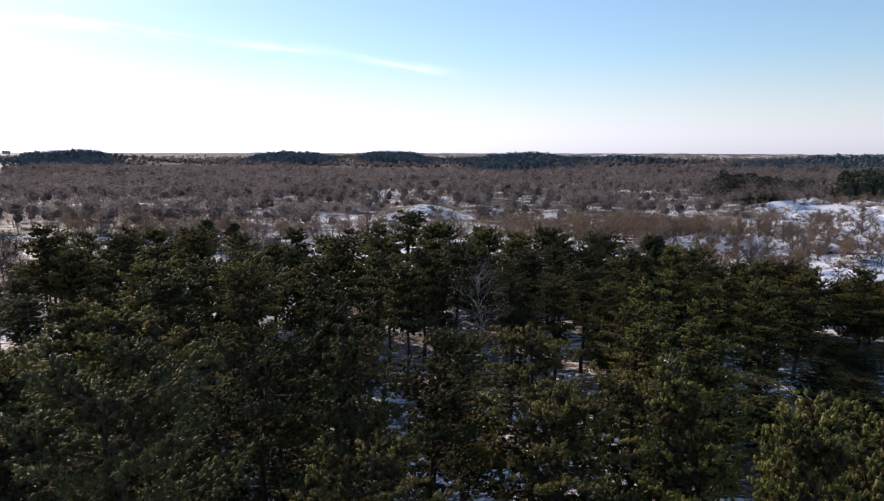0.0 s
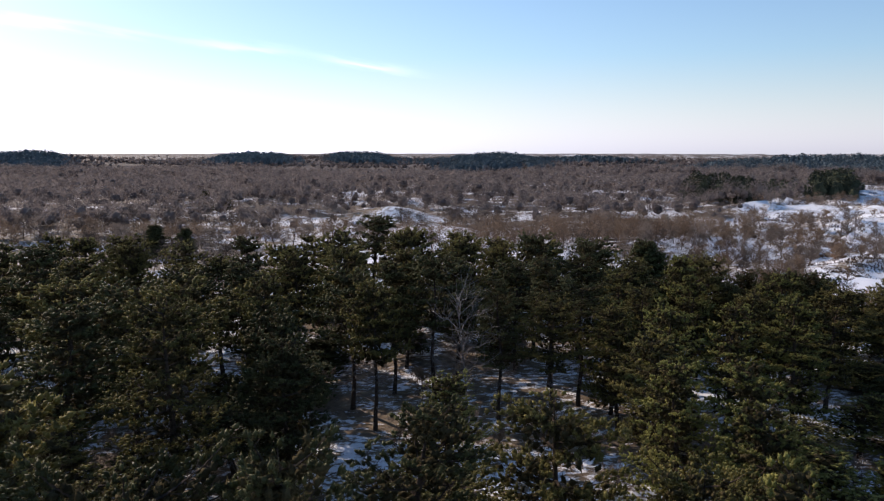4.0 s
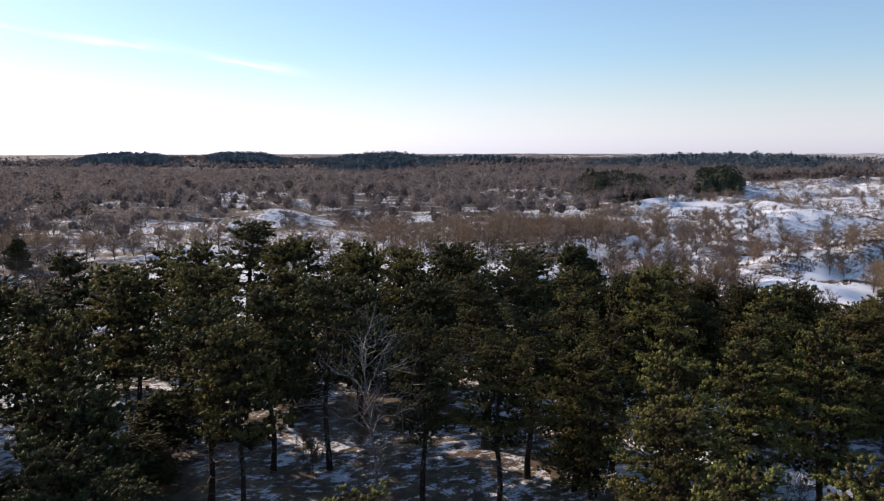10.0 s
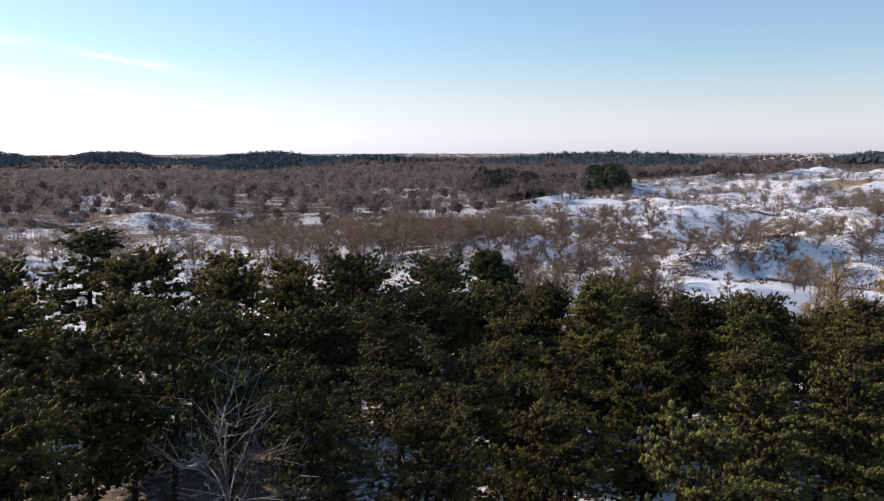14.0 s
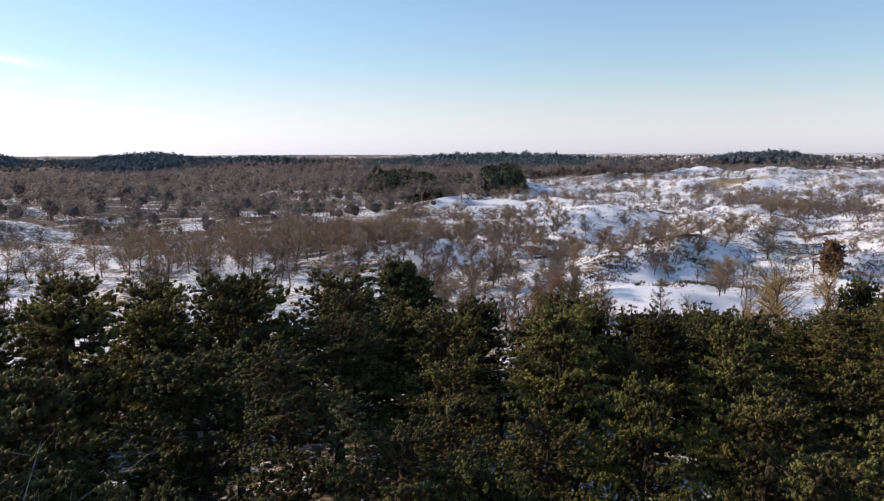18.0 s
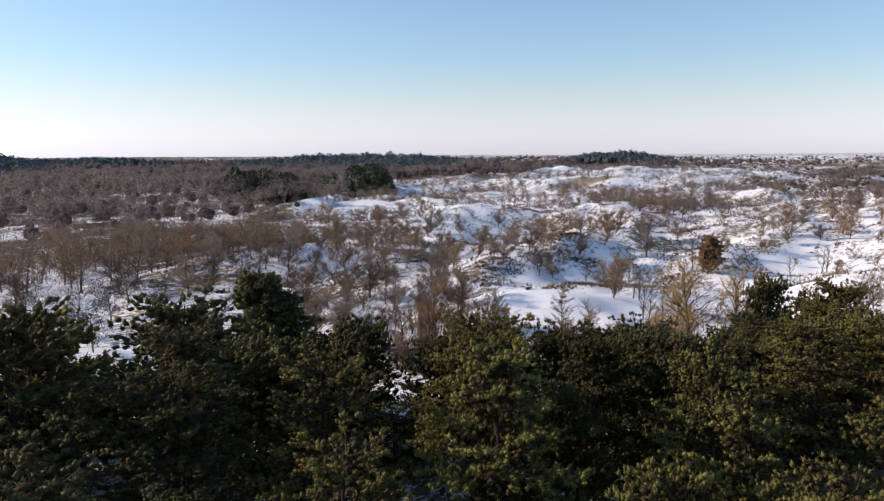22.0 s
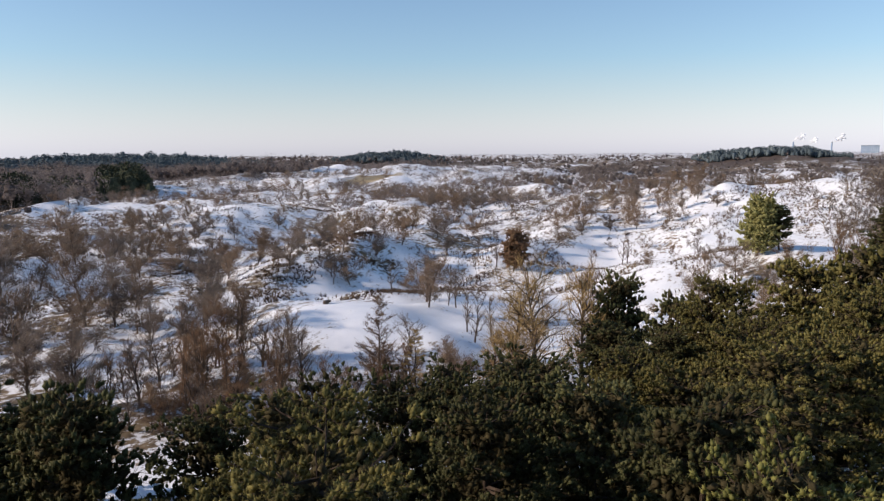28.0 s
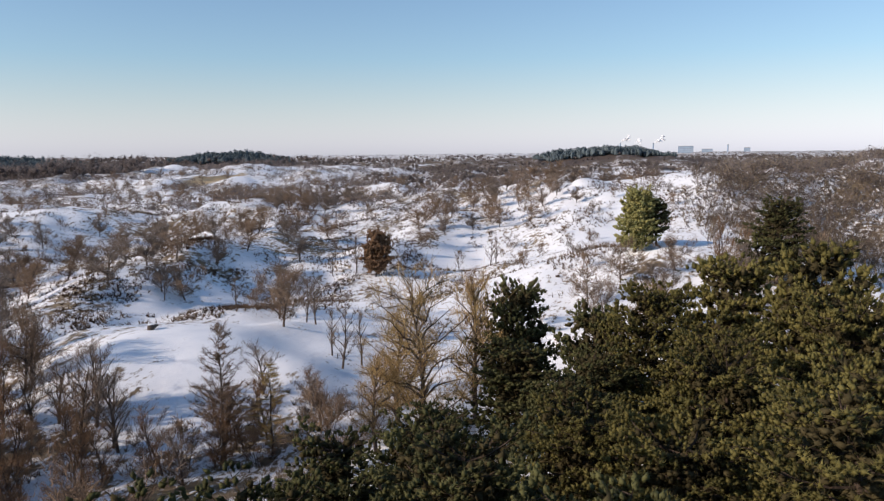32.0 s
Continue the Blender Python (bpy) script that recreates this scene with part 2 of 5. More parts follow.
# panes lightened towards the concrete, as haze would flatten them
M_HAZED_PANE = surface("hazed_window_glass", [(0.35, (0.19, 0.23, 0.28)), (0.7, (0.25, 0.29, 0.34))], 0.2, 0.15)
M_STEAM = surface("white_steam", [(0.35, (0.80, 0.81, 0.83)), (0.7, (0.90, 0.90, 0.90))], 0.02, 1.0)
M_SNOWCAP = surface("snow_cap", [(0.35, (0.70, 0.72, 0.76)), (0.7, (0.82, 0.83, 0.84))], 8, 0.8, 0.3, 30)
# -- lie of the land --
def value_noise(x, y, seed):
    """Smooth noise in -1..1 on a lattice of 1 m, for arrays."""
    xi, yi = np.floor(x).astype(np.int64), np.floor(y).astype(np.int64)
    fx, fy = x - xi, y - yi
    fx, fy = fx * fx * (3 - 2 * fx), fy * fy * (3 - 2 * fy)

    def corner(a, b):
        n = (a * 374761393 + b * 668265263 + seed * 974634221) & 0x7FFFFFFF
        n = ((n ^ (n >> 13)) * 1274126177) & 0x7FFFFFFF
        return ((n ^ (n >> 16)) & 0xFFFF) / 32767.5 - 1
    low = corner(xi, yi) * (1 - fx) + corner(xi + 1, yi) * fx
    high = corner(xi, yi + 1) * (1 - fx) + corner(xi + 1, yi + 1) * fx
    return low * (1 - fy) + high * fy


def step_up(v, a, b):
    s = np.clip((v - a) / (b - a), 0, 1)
    return s * s * (3 - 2 * s)


# dunes: centre x, y, height, half length, half width, turn of the long axis from +x in degrees
DUNES = [
    (185, 67, 10.4, 95, 36, 100),    # eastern ridge
    (160, 20, 3.0, 40, 40, 0),
    (112, 78, 4.0, 26, 20, 0),
    (400, 330, 8.0, 150, 55, -35),   # bright far dune
    (300, 300, 3.0, 40, 26, -20),
    (67, 112, 3.0, 17, 12, 20),      # snowy knoll of the clearing
    (97, 138, 4.0, 25, 8, 12),       # bank with a shaded face
    (-6, 242, 4.2, 15, 9, 0),        # snowy banks in the bare woods
    (8, 200, 2.2, 12, 7, 0),
    (-48, 264, 3.4, 16, 8, 10),
    (42, 246, 2.6, 16, 5, 0),
    (60, 165, 2.4, 24, 10, 10),
    (120, 190, 3.0, 40, 14, -15),
    (-55, 330, 3.2, 45, 14, 5),
    (30, 300, 2.0, 40, 14, 0),
    (150, 250, 2.6, 50, 14, -20),
    (238, 176, -5.0, 45, 20, 40),    # hollow behind the slope and its shaded bank
    (285, 205, 3.0, 50, 12, 42),
]
# pine hills on the skyline
HILLS = [
    (765, 642, 9.0, 130, 80, -38),
    (778, 194, 11.5, 140, 90, 80),
    (-410, 800, 13.0, 110, 80, 30),
    (-220, 1080, 6.0, 120, 110, 0),
    (-75, 1150, 6.0, 110, 110, 0),
    (100, 940, 8.5, 90, 110, 0),
    (320, 1080, 3.5, 120, 100, 0),
    (500, 780, 6.5, 190, 80, -35),
]


def in_wood(x, y):
    """1 inside the pine wood over which the path runs, 0 outside."""
    edge = np.interp(y, [-400, 40, 70, 92, 112, 116], [80, 78, 64, 46, 26, -30])
    west = np.interp(y, [-400, 55, 72, 90, 116], [-200, -60, -24, -17, -12])
    return step_up(edge - x, -4, 4) * step_up(x - west, -4, 4) * step_up(116 - y, -4, 4)


def land(x, y):
    """Height of the ground, for arrays."""
    x, y = np.asarray(x, float), np.asarray(y, float)
    z = np.zeros_like(x)
    for cx, cy, h, a, b, turn in DUNES + HILLS:
        c, s = math.cos(radians(turn)), math.sin(radians(turn))
        u, v = (x - cx) * c + (y - cy) * s, -(x - cx) * s + (y - cy) * c
        z = z + h * np.exp(-(u / a) ** 2 - (v / b) ** 2)
    d = np.hypot(x - 20, y - 60)
    open_dune = step_up(x - 0.35 * y, -40, 60) * (1 - in_wood(x, y))
    wx, wy = x + 9 * value_noise(x / 40, y / 40, 5), y + 9 * value_noise(x / 40, y / 40, 6)
    rough = 1.8 * value_noise(wx / 31, wy / 19, 1) + 1.15 * value_noise(wx / 13, wy / 9, 2) + 0.6 * value_noise(x / 4.6, y / 3.6, 3)
    slope = np.exp(-((x - 138) / 42) ** 2 - ((y - 92) / 22) ** 2)
    rough = rough * (1 - 0.65 * slope)
    z = z + rough * (0.25 + 0.85 * open_dune + 0.2 * step_up(d, 120, 200)) + 0.8
    z = z + 3.0 * value_noise(x / 160, y / 120, 4) * step_up(d, 150, 400)
    z = z + 2.4 * value_noise(x / 62, y / 38, 7) * step_up(d, 140, 240) * step_up(40 - (x - 0.42 * y), 0, 60)
    z = z + 5.0 * step_up(d, 700, 2500)
    return z
# -- end of the land --

def link_mesh(name, verts, faces, material, parent=None):
    me = bpy.data.meshes.new(name)
    me.from_pydata(verts, [], faces)
    me.materials.append(material)
    ob = new(name, me)
    ob.parent = parent
    return ob


def soup(name, tris, material, parent=None):
    """A mesh of loose triangles from an array (n, 3, 3)."""
    me = bpy.data.meshes.new(name)
    n = len(tris)
    me.vertices.add(3 * n)
    me.vertices.foreach_set("co", np.ascontiguousarray(tris, np.float32).ravel())
    me.loops.add(3 * n)
    me.loops.foreach_set("vertex_index", np.arange(3 * n, dtype=np.int32))
    me.polygons.add(n)
    me.polygons.foreach_set("loop_start", np.arange(0, 3 * n, 3, dtype=np.int32))
    me.update(calc_edges=True)
    me.validate()
    me.materials.append(material)
    ob = new(name, me)
    ob.parent = parent
    return ob


# places where dead grass and litter lie free of snow: x, y, radius
BARE_PATCHES = [(98.0, 83.8, 3.4), (74.6, 119.7, 2.2), (103.5, 140.8, 2.5), (52.3, 115.1, 2.2)]
# banks of bare yellow sand: x, y, half length, half width
SAND = [(302, 298, 22, 8), (318, 312, 14, 6), (340, 318, 16, 5), (112, 150, 3.5, 1.5), (86, 138, 3, 1.2), (240, 300, 6, 3)]


# ---- ground: one sheet of rings round the walk, out to the horizon ----
def build_ground():
    az = np.concatenate([np.arange(-42, 112, 0.36), np.arange(112, 318, 3.0)])
    radii = np.concatenate([[0.0], np.geomspace(2.5, 4700, 300)])
    a, r = np.meshgrid(np.radians(az), radii[1:])
    x, y = 18 + r * np.sin(a), 52 + r * np.cos(a)
    z = land(x, y)
    verts = np.stack([x, y, z], -1).reshape(-1, 3)
    na, nr = len(az), len(radii) - 1
    verts = np.vstack([verts, [[18, 52, float(land(18, 52))]]])
    i, j = np.meshgrid(np.arange(nr - 1), np.arange(na), indexing="ij")
    k = (j + 1) % na
    quads = np.stack([i * na + j, i * na + k, (i + 1) * na + k, (i + 1) * na + j], -1).reshape(-1, 4)
    faces = [tuple(q) for q in quads.tolist()] + [(nr * na, (q + 1) % na, q) for q in range(na)]
    ob = link_mesh("ground", verts.tolist(), faces, M_GROUND)
    d = np.hypot(verts[:, 0] - 20, verts[:, 1] - 60)
    litter = 0.14 * in_wood(verts[:, 0], verts[:, 1]) + 0.27 * thicket(verts[:, 0], verts[:, 1]) * (1 - 0.4 * step_up(verts[:, 0] - 0.6 * verts[:, 1], 20, 60))
    litter = litter - 0.03 * step_up(verts[:, 0] - 0.35 * verts[:, 1], 20, 70) + (0.22 - 0.08 * step_up(np.degrees(np.arctan2(verts[:, 0] - 20, verts[:, 1] - 60)), 40, 55)) * step_up(d, 450, 700) - 0.14 * step_up(d, 1000, 1600)
    for cx, cy, _, a, b, _ in HILLS:
        litter = litter + 0.3 * np.exp(-((verts[:, 0] - cx) / 120) ** 2 - ((verts[:, 1] - cy) / 120) ** 2)
    for px, py, r in BARE_PATCHES:
        litter = litter + 0.26 * np.exp(-((verts[:, 0] - px) / r) ** 2 - ((verts[:, 1] - py) / (0.7 * r)) ** 2)
    litter = litter - 0.14 * np.exp(-((verts[:, 0] - 138) / 42) ** 2 - ((verts[:, 1] - 92) / 22) ** 2)
    litter = litter - 0.3 * np.exp(-((verts[:, 0] - 69) / 11) ** 2 - ((verts[:, 1] - 109) / 9) ** 2) + 0.10 * np.exp(-((verts[:, 0] - 50) / 8) ** 2 - ((verts[:, 1] - 107) / 9) ** 2)
    layer = ob.data.attributes.new("litter", "FLOAT", "POINT")
    layer.data.foreach_set("value", litter.astype(np.float32))
    sand = np.zeros(len(verts))
    for px, py, a, b in SAND:
        sand = sand + np.exp(-((verts[:, 0] - px) / a) ** 2 - ((verts[:, 1] - py) / b) ** 2)
    layer = ob.data.attributes.new("sand", "FLOAT", "POINT")
    layer.data.foreach_set("value", sand.astype(np.float32))
    for p in ob.data.polygons:
        p.use_smooth = True
    return tagged(ob, "rolling dune ground under patchy thin snow with brown grass", "ground", kind="structure")


# snowy clearings in the bare woods: x, y, half length, half width
CLEARINGS = [(-8, 224, 17, 15), (5, 190, 11, 7), (-45, 236, 16, 13), (-42, 190, 10, 7), (36, 238, 9, 4), (48, 214, 13, 5), (82, 252, 15, 6), (-80, 243, 14, 5),
             (-55, 277, 11, 8), (-28, 206, 9, 6), (-45, 572, 32, 16), (5, 577, 20, 9), (-110, 270, 9, 6)]


def clearing(x, y):
    """1 in a clearing, 0 outside, with an uneven edge."""
    c = np.zeros_like(np.asarray(x, float))
    wobble = 0.35 * value_noise(np.asarray(x) / 7, np.asarray(y) / 5, 61)
    for cx, cy, a, b in CLEARINGS:
        c = np.maximum(c, step_up(1.25 - np.hypot((x - cx) / a, (y - cy) / b) + wobble, 0, 0.4))
    return c


def thicket(x, y):
    """How thick the bare scrub woods stand, 0 to 1."""
    az = np.degrees(np.arctan2(x - 20, y - 60))
    d = np.hypot(x - 20, y - 60)
    wood = step_up(108 + 0.85 * (y - 245) - x + 10 * value_noise(x / 25, y / 25, 63), -8, 12) * step_up(y + 0.1 * x + 8 * value_noise(x / 20, y / 20, 64) + 24 * step_up(x, 2, 16), 222, 244)
    west = 0.9 * step_up(-28 - x, -6, 10) * step_up(y, 80, 95)
    far = 0.7 * step_up(d, 470, 560)
    belt = 0.9 * step_up(az, 24, 30) * step_up(50 - az, 0, 6) * step_up(d, 400, 440) * step_up(740 - d, 0, 60)
    east = step_up(80 + 0.06 * (x - 109) + 2.5 * value_noise(x / 9, y / 9, 62) - y, 0, 10) * step_up(x, 98, 112)
    wood, west = wood * (1 - clearing(x, y)), west * (1 - clearing(x, y))
    hollow = step_up(value_noise(x / 21, y / 11, 13) + 0.4 * value_noise(x / 7, y / 5, 14), 0.14, 0.36)
    wood = wood * (1 - 0.85 * hollow * (1 - step_up(d, 230, 330)))
    patch = step_up(value_noise(x / 37, y / 22, 11) + 0.5 * value_noise(x / 12, y / 9, 12), -0.62, -0.2)
    return np.maximum(np.maximum(wood * patch, west), np.maximum(np.maximum(far * patch, belt), east)) * (1 - in_wood(x, y))


build_ground()


# ---- trees ----
def tube(V, F, points, radii, sides=5):
    """Adds a tapered tube along points to the lists of vertices and faces."""
    start = len(V)
    up = Vector((0.31, 0.17, 0.93))
    for i, p in enumerate(points):
        d = (points[min(i + 1, len(points) - 1)] - points[max(i - 1, 0)]).normalized()
        u = d.cross(up if abs(d.z) < 0.8 else Vector((1, 0.1, 0))).normalized()
        v = d.cross(u)
        for s in range(sides):
            a = 2 * math.pi * s / sides
            V.append(p + (u * math.cos(a) + v * math.sin(a)) * radii[i])
    for i in range(len(points) - 1):
        for s in range(sides):
            a, b = start + i * sides + s, start + i * sides + (s + 1) % sides
            F.append((a, b, b + sides, a + sides))


def tufts(rng, centres, axes, blades, length, width, spread):
    """Triangles of needle bundles: blades that fan out from each centre along its axis."""
    n = len(centres)
    c = np.repeat(np.asarray(centres, float), blades, 0)
    a = np.repeat(np.asarray(axes, float), blades, 0)
    d = a + rng.normal(0, spread, (n * blades, 3))
    d /= np.linalg.norm(d, axis=1)[:, None]
    side = np.cross(d, rng.normal(0, 1, (n * blades, 3)))
    side /= np.linalg.norm(side, axis=1)[:, None]
    ln = length * rng.uniform(0.7, 1.25, (n * blades, 1))
    w = width * rng.uniform(0.7, 1.3, (n * blades, 1))
    base = c - d * ln * 0.2
    return np.stack([base - side * w, base + side * w, c + d * ln], 1), None


GOLDEN = (1 + 5 ** 0.5) / 2
ICO = np.array([(-1, GOLDEN, 0), (1, GOLDEN, 0), (-1, -GOLDEN, 0), (1, -GOLDEN, 0), (0, -1, GOLDEN), (0, 1, GOLDEN), (0, -1, -GOLDEN), (0, 1, -GOLDEN), (GOLDEN, 0, -1), (GOLDEN, 0, 1), (-GOLDEN, 0, -1), (-GOLDEN, 0, 1)]) / 1.902
ICO_FACES = np.array([f for f in itertools.combinations(range(12), 3) if all(np.linalg.norm(ICO[a] - ICO[b]) < 1.1 for a, b in itertools.combinations(f, 2))])


def icos(rng, c, shape, least, most):
    """Uneven lumps of twenty facets at each (x, y, z, size)."""
    pts = ICO[None] * rng.uniform(least, most, (len(c), 12, 1)) * c[:, None, 3:] * np.array(shape) + c[:, None, :3]
    return pts[:, ICO_FACES].reshape(-1, 3, 3)


def brushes(rng, foot, axis, long, broad, blades=11, sides=4):
    """Vertices and faces of pine shoots: for each a slim uneven spindle and a brush of needles that sweep forward from it, all of one piece."""
    n = len(foot)
    axis = axis / np.linalg.norm(axis, axis=1)[:, None]
    u = np.cross(axis, rng.normal(0, 1, (n, 3)))
    u /= np.linalg.norm(u, axis=1)[:, None]
    v = np.cross(axis, u)

    def round_about(turn):
        return np.cos(turn)[..., None] * u[:, None] + np.sin(turn)[..., None] * v[:, None]
    ln, br = long[:, None, None], broad[:, None, None]
    ring = foot[:, None] + axis[:, None] * ln * rng.uniform(0.3, 0.6, (n, sides, 1)) + round_about(np.tile(2 * math.pi * np.arange(sides) / sides, (n, 1))) * br * rng.uniform(0.5, 0.75, (n, sides, 1))
    turn = 2 * math.pi * (np.arange(blades)[None] * 0.381 + rng.uniform(0, 0.1, (n, blades)))
    out = round_about(turn)
    up = np.linspace(0.05, 0.75, blades)[None, :, None] + rng.uniform(-0.1, 0.1, (n, blades, 1))
    root = foot[:, None] + axis[:, None] * ln * up + out * br * 0.25
    flank = np.cross(axis[:, None], out) * br * 0.115
    tips = root + axis[:, None] * ln * rng.uniform(0.18, 0.42, (n, blades, 1)) + (out + rng.normal(0, 0.2, (n, blades, 3))) * br * rng.uniform(0.55, 1.0, (n, blades, 1))
    tip = foot + axis * long[:, None]
    verts = np.concatenate([foot[:, None], tip[:, None], ring, root + flank, root - flank, tips], 1)
    k = np.arange(sides)
    j = (k + 1) % sides
    b = np.arange(blades)
    first = 2 + sides
    faces = np.concatenate([np.stack([0 * k, 2 + j, 2 + k], 1), np.stack([0 * k + 1, 2 + k, 2 + j], 1), np.stack([first + b, first + blades + b, first + 2 * blades + b], 1)])
    size = first + 3 * blades
    return verts.reshape(-1, 3), (faces[None] + size * np.arange(n)[:, None, None]).reshape(-1, 3)


def tri_mesh(name, verts, faces, material, parent=None):
    """A mesh of triangles from arrays of vertices and of their numbers."""
    me = bpy.data.meshes.new(name)
    me.vertices.add(len(verts))
    me.vertices.foreach_set("co", np.ascontiguousarray(verts, np.float32).ravel())
    me.loops.add(3 * len(faces))
    me.loops.foreach_set("vertex_index", np.ascontiguousarray(faces, np.int32).ravel())
    me.polygons.add(len(faces))
    me.polygons.foreach_set("loop_start", np.arange(0, 3 * len(faces), 3, dtype=np.int32))
    me.update(calc_edges=True)
    me.validate()
    me.materials.append(material)
    ob = new(name, me)
    ob.parent = parent
    return ob


def pine(seed, height, crown_base, radius, peak, needles, tiers=9, per_tier=5, step=0.30, shoot=0.42, lift=0.8, gaps=0.12, dead=10, blades=10):
    """A pine: trunk, dead lower branches, and tiers of limbs whose side twigs carry upturned shoots. peak: 0 dome, 1 cone; step: distance of shoots along a twig; lift: how far they turn up; gaps: share of limbs that have broken off."""
    rng, rnd = np.random.default_rng(seed), random.Random(seed)
    root = new("pine_tree")
    V, F, DV, DF = [], [], [], []
    lean = Vector((rnd.uniform(-0.5, 0.5), rnd.uniform(-0.5, 0.5), 0))

    def spine(h):
        return lean * (h / height) ** 2 + Vector((0.12 * math.sin(h * 0.9 + seed), 0.12 * math.cos(h * 0.7 + seed), h))
    base_r = 0.0165 * height
    tube(V, F, [spine((height - 0.6) * k / 9 - (0.4 if k == 0 else 0)) for k in range(10)], [base_r * (1.25 if k == 0 else 1 - 0.7 * k / 9 if k < 7 else 0.42 * (9.3 - k) / 2.3) for k in range(10)], 8)
    h0 = crown_base * height
    for k in range(dead):
        h = rnd.uniform(0.2, 1.05) * h0
        a, ln = rnd.uniform(0, 6.28), rnd.uniform(0.4, 1.0) * radius * 0.7
        p = spine(h)
        out = Vector((math.cos(a), math.sin(a), rnd.uniform(-0.3, 0.15)))
        bend = p + out * ln * 0.5
        tip = p + out * ln + Vector((0, 0, rnd.uniform(-0.3, 0.3)))
        tube(DV, DF, [p, bend, tip], [0.035, 0.024, 0.008], 3)
        for _ in range(5):
            q = bend.lerp(tip, rnd.uniform(-0.4, 0.8))
            tube(DV, DF, [q, q + Vector((rnd.gauss(0, 0.4), rnd.gauss(0, 0.4), rnd.gauss(0, 0.25)))], [0.016, 0.006], 3)
    at, aim, sizes, inner_at, inner_aim = [], [], [], [], []

    def dress(p0, p1, start, scale):
        """Shoots along a twig from p0 to p1."""
        d = p1 - p0
        ln = d.length
        d = d / max(ln, 1e-4)
        count = max(1, int(ln * (1 - start) / step + rnd.random()))
        for q in range(count):
            f = 1.0 if q == 0 else rnd.uniform(start, 1.0)
            at.append(p0.lerp(p1, f) + Vector((rnd.gauss(0, 0.06), rnd.gauss(0, 0.06), rnd.gauss(0, 0.05))))
            aim.append(d * (0.5 + 0.4 * f) + Vector((rnd.gauss(0, 0.32), rnd.gauss(0, 0.32), lift + rnd.gauss(0, 0.2))))
            sizes.append(shoot * scale * rnd.uniform(0.7, 1.25))
    for w in range(tiers):
        f = min(max((w + 0.2 + rnd.uniform(-0.25, 0.25)) / tiers, 0.0), 0.98)
        h = h0 + (height - 0.5 - h0) * f
        dome = math.sqrt(max(0.04, 1 - (max(0, f - 0.3) / 0.74) ** 2)) * (0.66 + 0.34 * min(1, f / 0.3))
        reach = radius * ((1 - peak) * dome + peak * (1.03 - f))
        turn = rnd.uniform(0, 6.28)
        for b in range(per_tier):
            if rnd.random() < gaps:
                continue
            a = turn + 6.28 * b / per_tier + rnd.uniform(-0.45, 0.45)
            ln = max(0.45, reach * rnd.uniform(0.6, 1.12))
            rise = rnd.uniform(0.02, 0.2) + 0.6 * f ** 2
            p = spine(h + rnd.uniform(-0.3, 0.3))
            out = Vector((math.cos(a), math.sin(a), 0))
            side = Vector((-out.y, out.x, 0))
            sway = rnd.uniform(-0.25, 0.25)

            def along(s):
                return p + out * ln * s + side * sway * ln * s * s + Vector((0, 0, ln * (rise * s * s - 0.08 * s)))
            tube(V, F, [along(s) for s in (0, 0.35, 0.7, 1.0)], [0.03 + 0.012 * ln, 0.024 + 0.006 * ln, 0.02, 0.008], 3)
            dress(along(0.72), along(1.0), 0.0, 1.05)
            twigs = int(ln * 2.6) + 2
            for k in range(twigs):
                s = 0.30 + 0.68 * (k + rnd.random()) / twigs
                flank = 1 if k % 2 else -1
                reach_out = ln * (0.50 - 0.30 * s) * rnd.uniform(0.7, 1.3) + 0.18
                p0 = along(s)
                p1 = p0 + (side * flank * rnd.uniform(0.6, 1.0) + out * rnd.uniform(0.35, 0.8)) * reach_out + Vector((0, 0, rnd.uniform(-0.02, 0.22) * reach_out))
                tube(V, F, [p0, p1], [0.012, 0.005], 3)
                dress(p0, p1, 0.25, 1.0)
            # inner shoots, added to close see-through gaps with the shade-dark colour
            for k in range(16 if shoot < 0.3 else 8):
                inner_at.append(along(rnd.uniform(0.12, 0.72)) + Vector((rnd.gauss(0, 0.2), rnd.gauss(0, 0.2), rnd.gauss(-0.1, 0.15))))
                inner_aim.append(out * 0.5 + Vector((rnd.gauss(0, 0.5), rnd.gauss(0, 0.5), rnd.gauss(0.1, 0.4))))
    for k in range(9):
        p = spine(height - 0.45 - 0.12 * k) + Vector((rnd.gauss(0, 0.10 + 0.03 * k), rnd.gauss(0, 0.10 + 0.03 * k), 0))
        at.append(p)
        aim.append(Vector((rnd.gauss(0, 0.35), rnd.gauss(0, 0.35), 1)))
        sizes.append(shoot * (0.9 + 0.02 * k))
    link_mesh("trunk", V, F, M_BARK, root)
    if DV:
        link_mesh("dead_wood", DV, DF, M_DEADWOOD, root)
    long = np.array(sizes)
    v1, f1 = brushes(rng, np.array(at), np.array(aim), long, long * 0.52, blades)
    n = len(inner_at)
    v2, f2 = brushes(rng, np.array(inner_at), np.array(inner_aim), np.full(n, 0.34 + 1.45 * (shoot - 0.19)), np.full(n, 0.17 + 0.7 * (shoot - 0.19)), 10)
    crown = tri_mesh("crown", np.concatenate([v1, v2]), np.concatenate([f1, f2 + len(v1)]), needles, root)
    crown.data.materials.append(needles if needles in (M_RUST, M_NEEDLES_PALE) else M_INNER_SHADE)
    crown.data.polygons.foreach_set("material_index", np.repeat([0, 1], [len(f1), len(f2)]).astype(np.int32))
    return root


